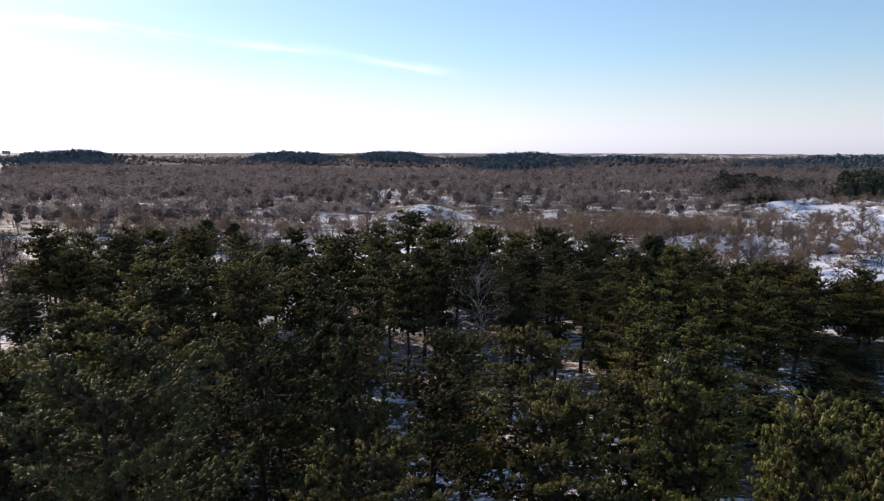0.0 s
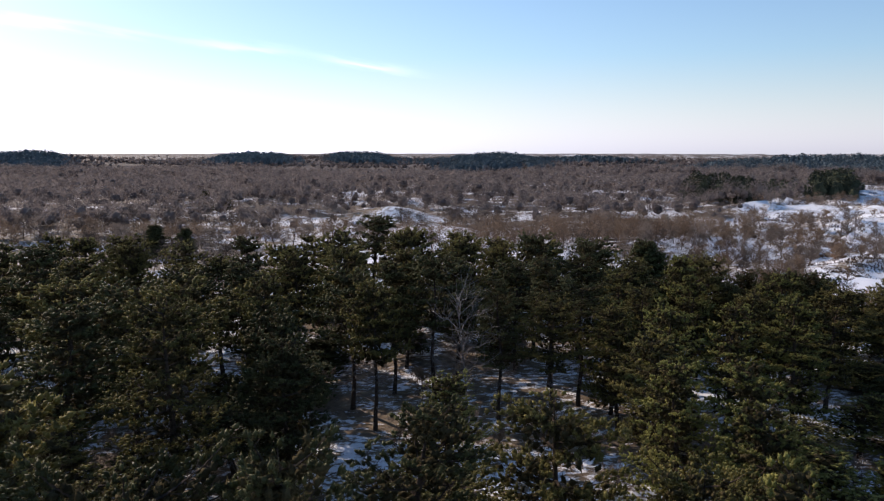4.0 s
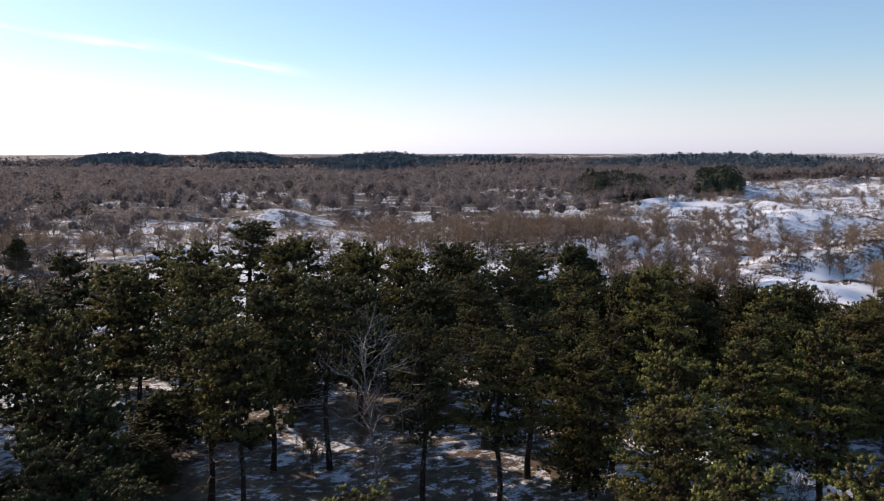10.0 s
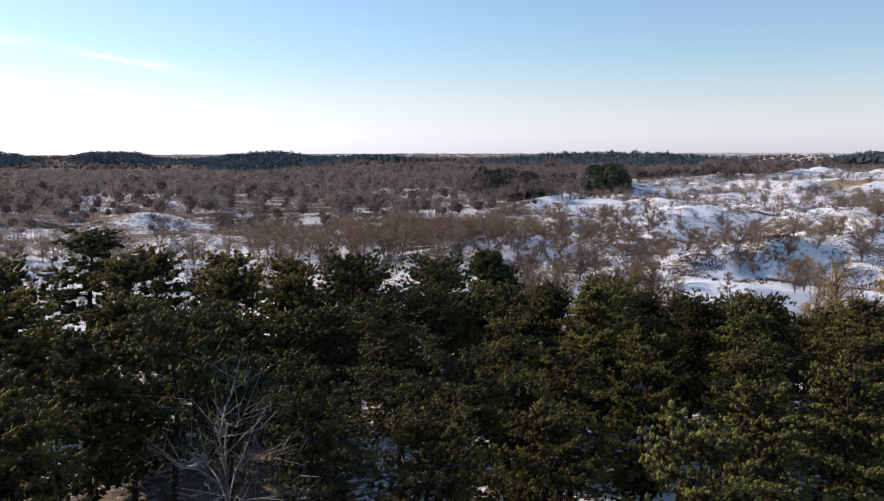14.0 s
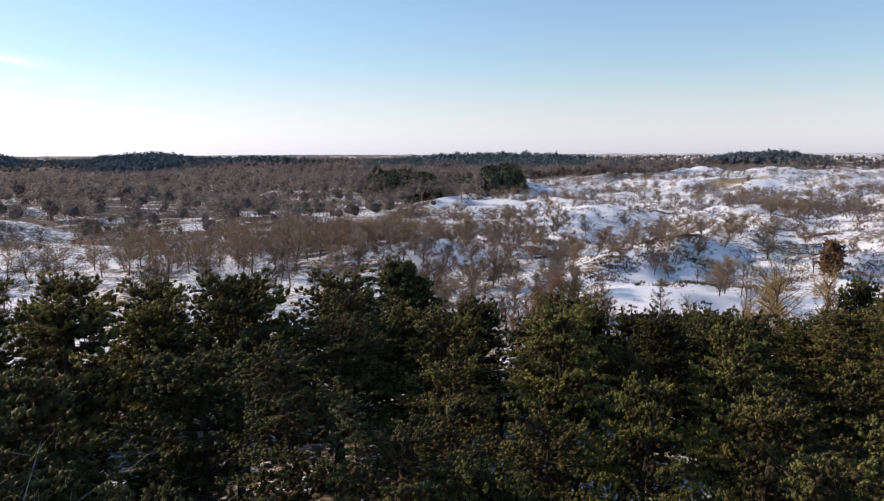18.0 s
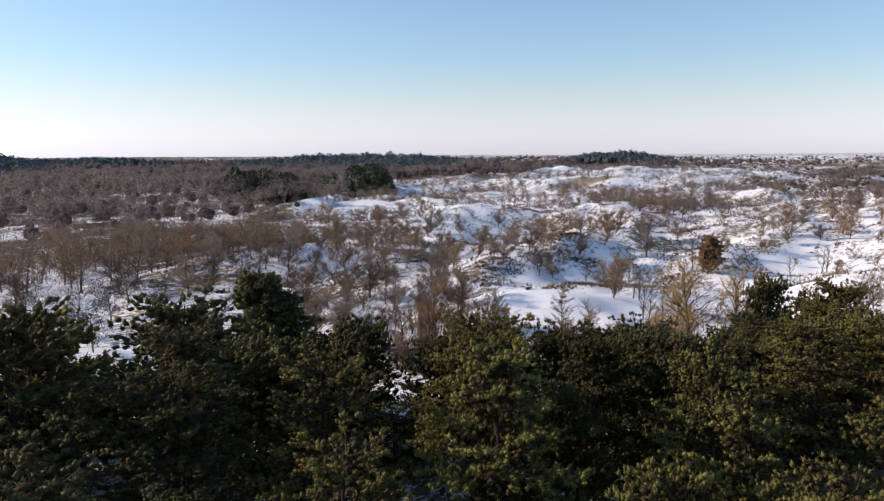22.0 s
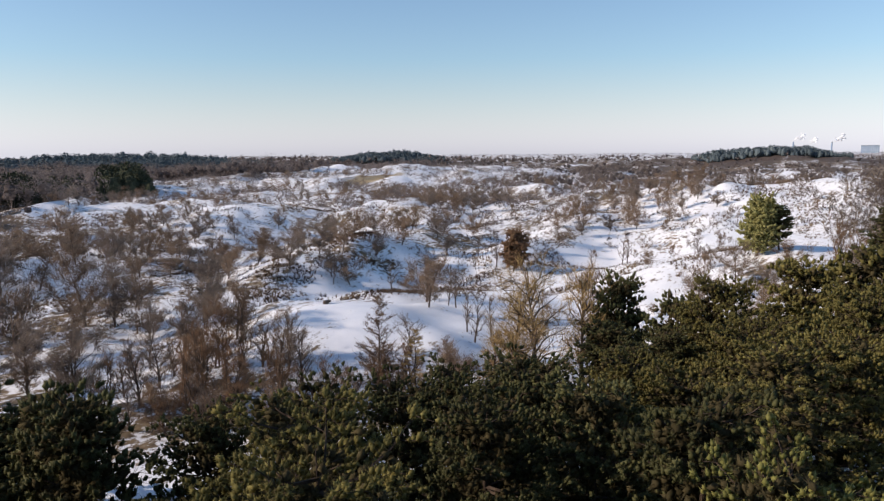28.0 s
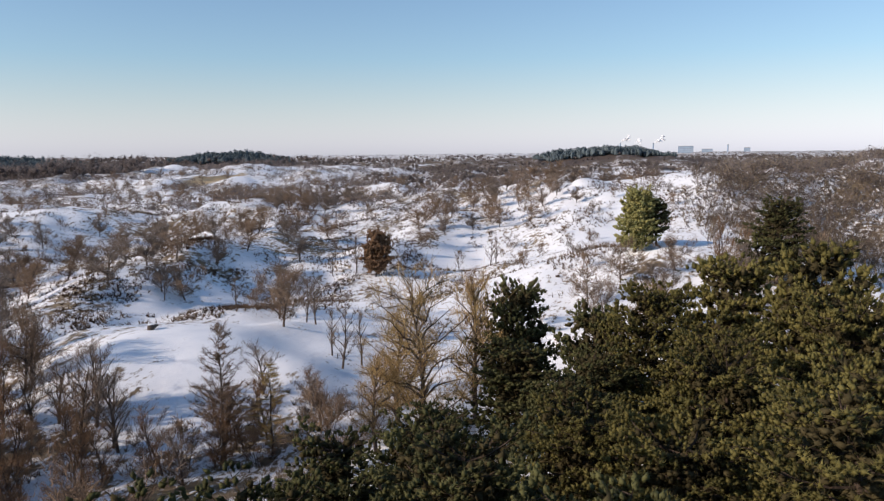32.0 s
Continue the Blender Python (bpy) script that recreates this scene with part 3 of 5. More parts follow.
def bare_tree(seed, height, width, twig, name="bare_tree", clear=0.22, upright=0.5, limbs=9, branches=90, twigs=2900, stems=1, thin=0.017, fine=1.0, girth=1.0):
    """A leafless tree: trunk, curved limbs that fill an oval crown, branches off the limbs and a haze of fine twigs. clear: bare share of the trunk; upright: how steeply the limbs rise; girth: stoutness of the wood."""
    rnd, rng = random.Random(seed), np.random.default_rng(seed)
    root = new(name)
    V, F = [], []
    mid_z, half_z, half_w = height * (1 + clear) / 2, height * (1 - clear) / 2, width / 2
    lines, ends = [], []
    for st in range(stems):
        foot = Vector((rnd.gauss(0, 0.25), rnd.gauss(0, 0.25), 0)) * (stems > 1)
        top = Vector((rnd.gauss(0, 0.12) * width, rnd.gauss(0, 0.12) * width, height * (0.93 - 0.1 * rnd.random() * (stems > 1))))

        def stem(f, foot=foot, top=top):
            return foot.lerp(top, f) + Vector((0.02 * height * math.sin(5 * f + seed + st), 0.02 * height * math.cos(4 * f + seed), 0))
        r0 = 0.0165 * girth * height / math.sqrt(stems)
        tube(V, F, [stem(f) - Vector((0, 0, 0.3)) * (f == 0) for f in (0, 0.15, 0.35, 0.6, 0.8, 1.0)], [r0 * 1.2, r0, r0 * 0.8, r0 * 0.5, r0 * 0.3, r0 * 0.12], 6)
        lines.append([stem(f) for f in (0.45, 0.65, 0.85, 1.0)])
        for k in range(limbs // stems):
            a = 2.4 * k + rnd.uniform(-0.4, 0.4) + st
            f = (k + rnd.random()) / (limbs // stems)
            z = mid_z + half_z * (1.7 * f - 0.8)
            reach = half_w * math.sqrt(max(0.05, 1 - ((z - mid_z) / half_z) ** 2)) * rnd.uniform(0.75, 1.05)
            tip = Vector((math.cos(a) * reach, math.sin(a) * reach, z)) + foot * 0.5
            low = max(0.6 * clear, min(0.85, (z / height) - upright * reach / height - 0.08))
            p = stem(low)
            bend = p.lerp(tip, 0.5) + Vector((rnd.gauss(0, 0.06), rnd.gauss(0, 0.06), rnd.uniform(-0.08, 0.10))) * width * 0.6
            pts = [p, p.lerp(bend, 0.6) + Vector((0, 0, 0.02 * height)), bend, tip]
            tube(V, F, pts, [r0 * 0.55 * (1 - 0.5 * low), r0 * 0.38, r0 * 0.26, r0 * 0.1], 4)
            lines.append(pts)
    for k in range(branches):
        pts = rnd.choice(lines)
        j = rnd.choice((0, 1, 2, 1, 2))
        p = pts[j].lerp(pts[j + 1], rnd.random())
        out = Vector((p.x, p.y, 0)) / max(half_w, 0.1)
        d = (out * 0.8 + Vector((rnd.gauss(0, 0.6), rnd.gauss(0, 0.6), rnd.gauss(0.35 + upright * 0.6, 0.35)))).normalized()
        ln = rnd.uniform(0.10, 0.24) * (0.5 * height + 0.5 * width)
        q = p + d * ln
        u = math.hypot(q.x, q.y) / half_w
        if u > 1.05:
            q.x, q.y = q.x * 1.05 / u, q.y * 1.05 / u
        q.z = min(q.z, height)
        tube(V, F, [p, q], [r0 * 0.16 + 0.004, r0 * 0.05 + 0.002], 3)
        ends.append((p, q))
    link_mesh("trunk", V, F, M_TRUNK, root)
    p0, p1 = np.array([p for p, _ in ends]), np.array([q for _, q in ends])
    pick, f = rng.integers(0, len(ends), twigs), rng.uniform(0.15, 1.1, (twigs, 1))
    at = p0[pick] * (1 - f) + p1[pick] * f + rng.normal(0, (0.03 if fine == 1.0 else 0.06) * width, (twigs, 3))
    along = p1[pick] - p0[pick]
    along /= np.linalg.norm(along, axis=1)[:, None]
    one, _ = tufts(rng, at, along * 0.7 + np.array([0, 0, 0.3 + 0.4 * upright]), 1, (0.07 * height + 0.12) * fine, thin, 0.55)
    soup("crown", one, twig, root)
    return root


def larch(seed, height, radius, twig, name="larch", fine=11, taper=0.75):
    """A leafless conifer: straight stem, level whorled branches hung with fine twigs."""
    rnd, rng = random.Random(seed), np.random.default_rng(seed)
    root = new(name)
    V, F, cs, ax = [], [], [], []
    tube(V, F, [Vector((0.05 * math.sin(k * 2 + seed), 0.05 * math.cos(k * 1.7), height * k / 6 - 0.3 * (k == 0))) for k in range(7)], [0.014 * height * (1.03 - k / 6) for k in range(7)], 6)
    for k in range(int(height * (9 if taper > 0.6 else 15))):
        f = rnd.uniform(0.14, 0.99)
        a, ln = rnd.uniform(0, 6.28), radius * (1.05 - f) ** taper * rnd.uniform(0.6, 1.1)
        p = Vector((0, 0, f * height))
        out = Vector((math.cos(a), math.sin(a), rnd.uniform(-0.05, 0.3) if taper > 0.6 else rnd.uniform(0.1, 0.8)))
        tip = p + out * ln + Vector((0, 0, 0.08 * ln))
        tube(V, F, [p, p + out * ln * 0.5, tip], [0.022, 0.015, 0.005], 3)
        for _ in range(int(4 + fine * ln)):
            s = rnd.uniform(0.2, 1.0)
            cs.append(p.lerp(tip, s) + Vector((rnd.gauss(0, 0.06), rnd.gauss(0, 0.06), 0)))
            ax.append(out * 0.8 + Vector((rnd.gauss(0, 0.5), rnd.gauss(0, 0.5), 0.2)))
    link_mesh("trunk", V, F, M_TRUNK, root)
    one, _ = tufts(rng, cs, ax, 3, 0.36, 0.013, 0.6 if taper > 0.6 else 1.0)
    soup("crown", one, twig, root)
    return root


def stand(ob, x, y, z_scale, turn, width=None, sink=0.0):
    """The pose of a tree on the ground, scaled to its own height and breadth."""
    return Matrix.Translation((x, y, float(land(x, y)) - sink)) @ Matrix.Rotation(turn, 4, "Z") @ Matrix.Diagonal((width or z_scale, width or z_scale, z_scale, 1))


def plant(kinds, spots, label, category, group, jitter=0.1):
    """Copies of the kinds of tree at (x, y, height of the top over zero); the first use takes the built tree itself."""
    for i, (x, y, top_z) in enumerate(spots):
        ob, h = kinds[i % len(kinds)]
        s = max(0.35, (top_z - float(land(x, y))) / h)
        m = stand(ob, x, y, s, rnd_plan.uniform(0, 6.28), (0.35 + 0.65 * s) * rnd_plan.uniform(1 - jitter, 1 + jitter))
        tree = copy_thing(ob, m)
        tagged(tree, label, category, group)


def joined(name, kinds, spots, label, twig):
    """One mesh of many trees of these kinds, for woods too thick to count; spots as for plant()."""
    shapes = []
    for ob, h in kinds:
        meshes = []
        for child in ob.children:
            me = child.data
            me.calc_loop_triangles()
            co = np.empty(3 * len(me.vertices))
            me.vertices.foreach_get("co", co)
            tri = np.empty(3 * len(me.loop_triangles), dtype=np.int32)
            me.loop_triangles.foreach_get("vertices", tri)
            meshes.append(co.reshape(-1, 3)[tri.reshape(-1, 3)])
        shapes.append((meshes, h))
    trunks, crowns = [], []
    for i, (x, y, top_z) in enumerate(spots):
        (wood, twigs), h = shapes[i % len(shapes)]
        s = (top_z - float(land(x, y))) / h
        m = np.array(stand(None, x, y, s, rnd_plan.uniform(0, 6.28), (0.35 + 0.65 * s) * rnd_plan.uniform(0.9, 1.1)))
        trunks.append(wood @ m[:3, :3].T + m[:3, 3])
        crowns.append(twigs @ m[:3, :3].T + m[:3, 3])
    trunks, crowns = np.concatenate(trunks), np.concatenate(crowns)
    ob = soup(name, np.concatenate([crowns, trunks]), twig)
    ob.data.materials.append(M_TRUNK)
    ob.data.polygons.foreach_set("material_index", np.repeat([0, 1], [len(crowns), len(trunks)]).astype(np.int32))
    return tagged(ob, label, "trees", kind="stuff")


def rooted(spots):
    return [(x, y, h + float(land(x, y))) for x, y, h in spots]


def discard(kinds):
    for ob, *_ in kinds:
        for o in (*ob.children_recursive, ob):
            bpy.data.objects.remove(o)


rnd_plan = random.Random(7)
def pine_kinds(near):
    """The wood's kinds of pine with their height and crown radius; fewer and larger shoots where they stand far from the walk."""
    fine = dict(step=0.078, shoot=0.19, blades=10) if near else dict(step=0.22, shoot=0.36, blades=8)
    tall = [(pine(11, 13.0, 0.46, 3.4, 0.12, M_NEEDLES, 7, 6, gaps=0.2, dead=34, lift=0.45, **fine), 13.0, 3.0), (pine(12, 13.0, 0.38, 3.5, 0.30, M_NEEDLES, 8, 6, gaps=0.2, dead=28, lift=0.45, **fine), 13.0, 3.1),
            (pine(13, 13.0, 0.50, 3.3, 0.08, M_NEEDLES_DARK, 6, 6, gaps=0.18, dead=36, lift=0.45, **fine), 13.0, 2.9), (pine(14, 13.0, 0.42, 3.4, 0.35, M_NEEDLES, 8, 6, gaps=0.25, dead=30, lift=0.4, **fine), 13.0, 3.0),
            (pine(15, 13.0, 0.40, 3.2, 0.50, M_NEEDLES_DARK, 8, 5, gaps=0.15, dead=14, lift=0.45, **fine), 13.0, 2.8)]
    broad = [(pine(21, 11.5, 0.20, 3.0, 0.42, M_NEEDLES_LIGHT, 11, 5, lift=0.9, **fine), 11.5, 3.0), (pine(22, 11.5, 0.18, 3.1, 0.55, M_NEEDLES_LIGHT, 12, 5, lift=0.9, **fine), 11.5, 3.1),
             (pine(23, 11.5, 0.24, 3.0, 0.30, M_NEEDLES, 10, 5, lift=0.8, gaps=0.18, **fine), 11.5, 3.0), (pine(24, 11.5, 0.22, 2.9, 0.45, M_NEEDLES_LIGHT, 11, 5, lift=0.85, gaps=0.18, **fine), 11.5, 2.9)]
    edge = [(pine(33, 9.0, 0.20, 3.0, 0.22, M_NEEDLES, 10, 7, lift=0.7, gaps=0.06, **fine), 9.0, 3.0), (pine(34, 9.0, 0.24, 3.2, 0.08, M_NEEDLES, 9, 7, lift=0.7, gaps=0.08, **fine), 9.0, 3.2),
            (pine(35, 9.0, 0.22, 2.8, 0.38, M_NEEDLES_DARK, 10, 6, lift=0.7, gaps=0.06, **fine), 9.0, 2.8)]
    dark = [(pine(31, 9.0, 0.16, 2.9, 0.30, M_NEEDLES_DARK, 11, 6, lift=0.7, gaps=0.05, **fine), 9.0, 2.9), (pine(32, 9.0, 0.18, 3.0, 0.15, M_NEEDLES_DARK, 10, 7, lift=0.7, gaps=0.05, **fine), 9.0, 3.0)]
    return {"T": tall, "B": broad, "E": edge, "D": dark}


NEAR, FAR = pine_kinds(True), pine_kinds(False)
CONE = [(pine(41, 9.5, 0.10, 3.9, 0.70, M_NEEDLES_DARK, 15, 7, 0.2, 0.42, 0.3), 9.5)]
SLIM = [(pine(51, 8.0, 0.28, 1.9, 0.35, M_NEEDLES_DARK, 10, 5, 0.22, 0.42, 0.6, 0.2), 8.0)]
WOOD_LABELS = {"T": "tall dark green pine with a bare lower trunk in snow", "B": "broad light green pine with foliage almost to the snow",
               "E": "low dense olive green pine at the edge of the wood", "D": "low dense dark green pine beside the snowy clearing"}

# the wood's pines: x, y, height of the top over zero, kind, crown radius
PINES_SOUTH = [
    (-8.8, 18.5, 17.4, "T", 2.9), (-12.2, 28.1, 15.6, "T", 2.9), (-6.4, 25.4, 16.2, "T", 2.6), (-3.0, 24.6, 16.8, "T", 2.5), (-2.1, 19.4, 14.6, "T", 2.6),
    (-0.6, 32.0, 15.2, "T", 2.9), (4.3, 33.0, 15.0, "T", 2.8), (4.2, 26.6, 14.4, "B", 2.9), (11.1, 21.0, 15.1, "B", 2.8), (15.0, 40.0, 11.6, "B", 3.0),
    (-12.3, 46.8, 15.2, "T", 3.0), (-7.9, 54.0, 11.2, "D", 3.2), (1.6, 53.0, 9.3, "B", 2.9), (9.8, 27.5, 14.8, "B", 3.0), (-16.5, 37.0, 14.6, "T", 3.0),
]
PINES_EAST = [
    (14.8, 53.6, 11.6, "B", 2.8), (16.9, 57.6, 12.4, "B", 2.6), (15.0, 62.6, 11.4, "B", 2.6), (15.6, 66.6, 10.8, "B", 2.4), (17.2, 45.6, 11.9, "B", 2.9),
    (14.0, 48.4, 11.4, "B", 2.6), (18.6, 68.0, 11.4, "T", 2.3), (22.2, 67.7, 12.3, "B", 2.2), (26.0, 65.8, 11.8, "B", 2.5), (27.6, 61.2, 11.9, "B", 2.7),
    (22.6, 61.0, 11.6, "B", 2.7), (24.3, 74.4, 13.3, "B", 3.1), (26.8, 78.4, 12.7, "T", 2.2), (29.6, 81.6, 11.9, "T", 2.5), (30.0, 69.4, 11.6, "B", 2.4),
    (32.8, 65.5, 12.2, "B", 2.8), (32.4, 72.2, 12.0, "B", 2.4), (35.4, 74.4, 11.9, "E", 2.7), (38.6, 78.0, 10.6, "D", 2.9), (35.6, 80.6, 10.3, "D", 2.7),
    (43.4, 73.6, 11.2, "B", 3.0), (45.6, 77.4, 9.0, "E", 2.8), (48.6, 73.0, 10.6, "E", 2.9),
]
PINES_NORTH_EAST = [
    (41.8, 81.8, 9.7, "D", 2.9), (38.6, 85.2, 9.2, "D", 2.6), (35.6, 87.4, 9.6, "D", 2.8), (34.0, 90.4, 8.8, "D", 2.4), (43.4, 86.4, 8.2, "D", 2.6),
    (47.6, 85.4, 7.4, "D", 2.4), (48.2, 80.2, 8.4, "E", 2.6), (52.6, 81.6, 7.9, "E", 2.5), (56.8, 81.6, 7.8, "E", 2.4), (55.6, 77.0, 9.3, "E", 2.8),
    (60.2, 79.4, 10.1, "E", 2.7), (63.0, 72.3, 11.6, "E", 3.0), (62.4, 82.6, 8.4, "E", 2.2), (51.5, 86.5, 6.2, "D", 2.2), (67.6, 76.2, 10.4, "E", 2.8),
]
PINES_CLEARING = [
    (57.2, 72.0, 10.8, "E", 3.0), (52.2, 76.6, 9.4, "E", 2.6), (66.6, 87.6, 8.7, "D", 2.1), (62.4, 86.6, 6.1, "E", 2.5), (93.8, 72.6, 11.8, "D", 2.6), (31.4, 93.6, 9.0, "D", 2.2), (24.6, 90.4, 9.9, "D", 2.5), (24.4, 97.4, 8.6, "D", 2.8), (27.8, 101.2, 7.2, "D", 2.6), (29.4, 97.6, 6.8, "D", 2.5), (33.6, 101.8, 6.6, "D", 2.4), (29.6, 76.6, 10.2, "E", 2.0),
]
PINES_TALL = [
    (10.1, 63.4, 11.6, "T", 2.2), (13.7, 69.2, 11.8, "T", 2.3), (-3.1, 65.7, 12.4, "T", 2.2), (-5.2, 70.2, 12.4, "T", 2.4), (-1.8, 73.6, 12.8, "T", 2.1),
    (1.6, 73.2, 13.3, "T", 2.3), (4.1, 77.0, 12.8, "T", 2.2), (-0.8, 81.2, 12.8, "T", 2.4), (6.6, 66.0, 13.0, "T", 2.1), (-11.7, 83.7, 12.6, "T", 2.6),
    (-13.6, 88.0, 12.6, "T", 2.6), (-10.5, 61.0, 11.0, "D", 3.0), (-11.6, 67.4, 12.8, "T", 2.4), (18.2, 73.4, 11.8, "T", 2.3), (-7.2, 84.2, 12.8, "T", 2.6),
    (4.8, 86.4, 13.4, "T", 2.8), (14.3, 92.2, 12.4, "T", 2.6), (12.9, 87.6, 13.4, "T", 2.6), (9.4, 90.4, 12.0, "T", 2.3), (19.6, 90.0, 12.5, "T", 2.7),
]
PINES_FAR = [
    (16.8, 83.0, 13.5, "T", 2.9), (9.8, 80.0, 11.6, "T", 2.5), (12.2, 73.8, 13.3, "T", 2.8), (15.6, 98.0, 11.0, "T", 2.5), (-5.2, 105.0, 14.2, "T", 3.6),
    (-13.0, 104.0, 11.6, "T", 2.8), (-1.4, 92.0, 13.6, "T", 2.8), (-8.2, 92.0, 13.6, "T", 2.9), (21.0, 79.6, 12.2, "T", 2.5), (-16.0, 58.6, 13.9, "T", 2.9),
    (0.4, 98.6, 13.2, "T", 2.8), (5.6, 95.4, 13.0, "T", 2.6), (21.6, 95.0, 10.4, "T", 2.5), (10.2, 97.0, 12.0, "T", 2.5),
]
PINES_WEST = [
    (-20.2, 62.1, 13.0, "T", 2.9), (-14.6, 73.6, 12.8, "T", 2.6), (-18.8, 70.0, 12.6, "T", 2.8), (-21.5, 55.0, 12.9, "T", 2.9), (-29.5, 75.8, 13.0, "T", 3.0),
    (-36.5, 81.0, 13.5, "T", 3.1), (-46.7, 84.6, 14.0, "T", 3.2), (-18.3, 79.0, 12.5, "T", 2.7), (-24.0, 46.0, 13.0, "T", 3.0), (-19.0, 29.0, 14.4, "T", 3.0),
    (-26.6, 66.4, 12.6, "T", 2.9),
]
PINES = PINES_SOUTH + PINES_EAST + PINES_NORTH_EAST + PINES_CLEARING + PINES_TALL + PINES_FAR + PINES_WEST
LANE = [(0, 30), (3, 48), (14, 64), (30, 74), (46, 80)]    # the middle of the strip whose trees stand nearest to the walk


def off_lane(x, y):
    best = 1e9
    for (x0, y0), (x1, y1) in zip(LANE, LANE[1:]):
        s = min(1, max(0, ((x - x0) * (x1 - x0) + (y - y0) * (y1 - y0)) / ((x1 - x0) ** 2 + (y1 - y0) ** 2)))
        best = min(best, math.hypot(x - x0 - s * (x1 - x0), y - y0 - s * (y1 - y0)))
    return best


taken = [(x, y) for x, y, *_ in PINES] + [(31.8, 107), (32, 96), (3.8, 65)]
for _ in range(6000):
    x, y = rnd_plan.uniform(-60, 76), rnd_plan.uniform(12, 108)
    if float(in_wood(x, y)) < 0.6 or (-8 < x < 14.5 and 38 < y < 72) or (-8 < x < 8 and 71 < y < 86):
        continue
    if x < -0.62 * y - 8 or (x > 0.62 * y + 10 and y < 50) or x > 66 and y < 60:
        continue
    if x > 26 and y > 88 or y > 112 and x > 2 or y > 100 and x > 22 or y < 18 and abs(x) < 6:
        continue
    near = 4.4 if x < 26 and y > 60 else 4.6 if x > 9 and y > 60 else 4.2
    if all((x - a) ** 2 + (y - b) ** 2 > near ** 2 for a, b in taken):
        taken.append((x, y))
        roof = float(np.interp(y, [15, 34, 48, 62, 80, 100], [15, 14, 12.4, 11.2, 12, 12.4]))
        roof = min(roof, float(np.interp(x, [10, 30, 45, 66], [15, 10.5, 8.6, 8.6])))
        kind = "E" if x > 33 else "B" if x > 9 and y < 74 else "T"
        PINES.append((round(x, 1), round(y, 1), roof * (rnd_plan.uniform(0.30, 0.52) if x < 26 and y > 60 else rnd_plan.uniform(0.68, 0.92) if y < 42 else rnd_plan.uniform(0.36, 0.60)), "D" if x < 26 and y > 70 else kind, rnd_plan.uniform(2.2, 2.8)))

count = {}
for x, y, top_z, kind, radius in PINES:
    grade = NEAR if off_lane(x, y) < 15 else FAR
    count[kind] = count.get(kind, 0) + 1
    ob, h, r = grade[kind][(count[kind] * 7 // 3) % len(grade[kind])]
    tree = copy_thing(ob, stand(ob, x, y, (top_z - float(land(x, y))) / h, rnd_plan.uniform(0, 6.28), radius / r * 1.12))
    tagged(tree, WOOD_LABELS[kind], "tree", "pines of the wood")
plant(CONE, [(31.4, 106, 10.7), (-52, 160, 7.5), (-47, 163, 6.5), (-72, 270, 8.5), (-66, 274, 7.5)], "conical dark green pine standing by itself in snow", "tree", "single pines")
ROUND = [(pine(71, 6.6, 0.12, 2.1, 0.25, M_NEEDLES_PALE, 14, 7, 0.16, 0.32, 1.2, 0.05, 4), 6.6)]
plant(ROUND, rooted([(103.4, 85.2, 6.8)]), "round light olive pine on the snowy slope", "tree", "single pines")
plant(SLIM, [(32, 96, 8.7), (104.4, 83.4, 11.0)], "slim dark pine beside bare scrub", "tree", "single pines")

SNAG = [(bare_tree(61, 13.0, 5.6, M_DEADWOOD, "dead_pine", 0.25, 0.05, 26, 110, 700, 1, 0.010, 0.6, 0.42), 13.0)]
for o in SNAG[0][0].children:
    o.data.materials[0] = M_DEADWOOD
plant(SNAG, [(3.8, 65, 13.1)], "dead leafless pine with pale grey trunk and twigs", "tree", "")

BARE = [(bare_tree(71, 6.0, 6.4, M_TWIG), 6.0), (bare_tree(72, 6.0, 5.4, M_TWIG_GREY, clear=0.18), 6.0), (bare_tree(73, 6.0, 7.2, M_TWIG, clear=0.16, upright=0.35, limbs=11), 6.0), (bare_tree(74, 6.0, 4.8, M_TWIG_GREY, upright=0.7, stems=2), 6.0)]
SCRUB = [(bare_tree(81, 2.2, 2.6, M_TWIG, "bare_shrub", 0.05, 0.6, 8, 44, 950, 4, 0.013), 2.2), (bare_tree(82, 2.2, 3.0, M_TWIG_GREY, "bare_shrub", 0.05, 0.5, 8, 44, 950, 4, 0.013), 2.2)]
SLENDER = [(bare_tree(77, 6.0, 2.8, M_TWIG, "young_tree", 0.12, 1.1, 14, 70, 1200, 1, 0.011), 6.0), (bare_tree(78, 6.0, 3.4, M_TWIG_GREY, "young_tree", 0.15, 0.9, 14, 70, 1200, 1, 0.011), 6.0),
           (bare_tree(79, 6.0, 3.0, M_RUST, "young_tree", 0.08, 1.0, 14, 76, 1500, 2, 0.011), 6.0)]
SAPLING = [(bare_tree(75, 4.0, 1.7, M_TWIG_GREY, "sapling", 0.2, 1.0, 10, 36, 420, 1, 0.007), 4.0)]
def thin_trees(name, seed):
    """Rounded leafless trees of fewer and coarser twigs, for stands further off."""
    coarse = dict(limbs=10, branches=30, twigs=1250, thin=0.030, fine=0.8)
    return [(bare_tree(seed, 6.0, 6.0, M_TWIG, name, 0.2, 0.3, **coarse), 6.0), (bare_tree(seed + 1, 6.0, 5.2, M_TWIG_GREY, name, 0.2, 0.35, **coarse), 6.0),
            (bare_tree(seed + 2, 6.0, 7.0, M_TWIG, name, 0.15, 0.2, **coarse), 6.0)]


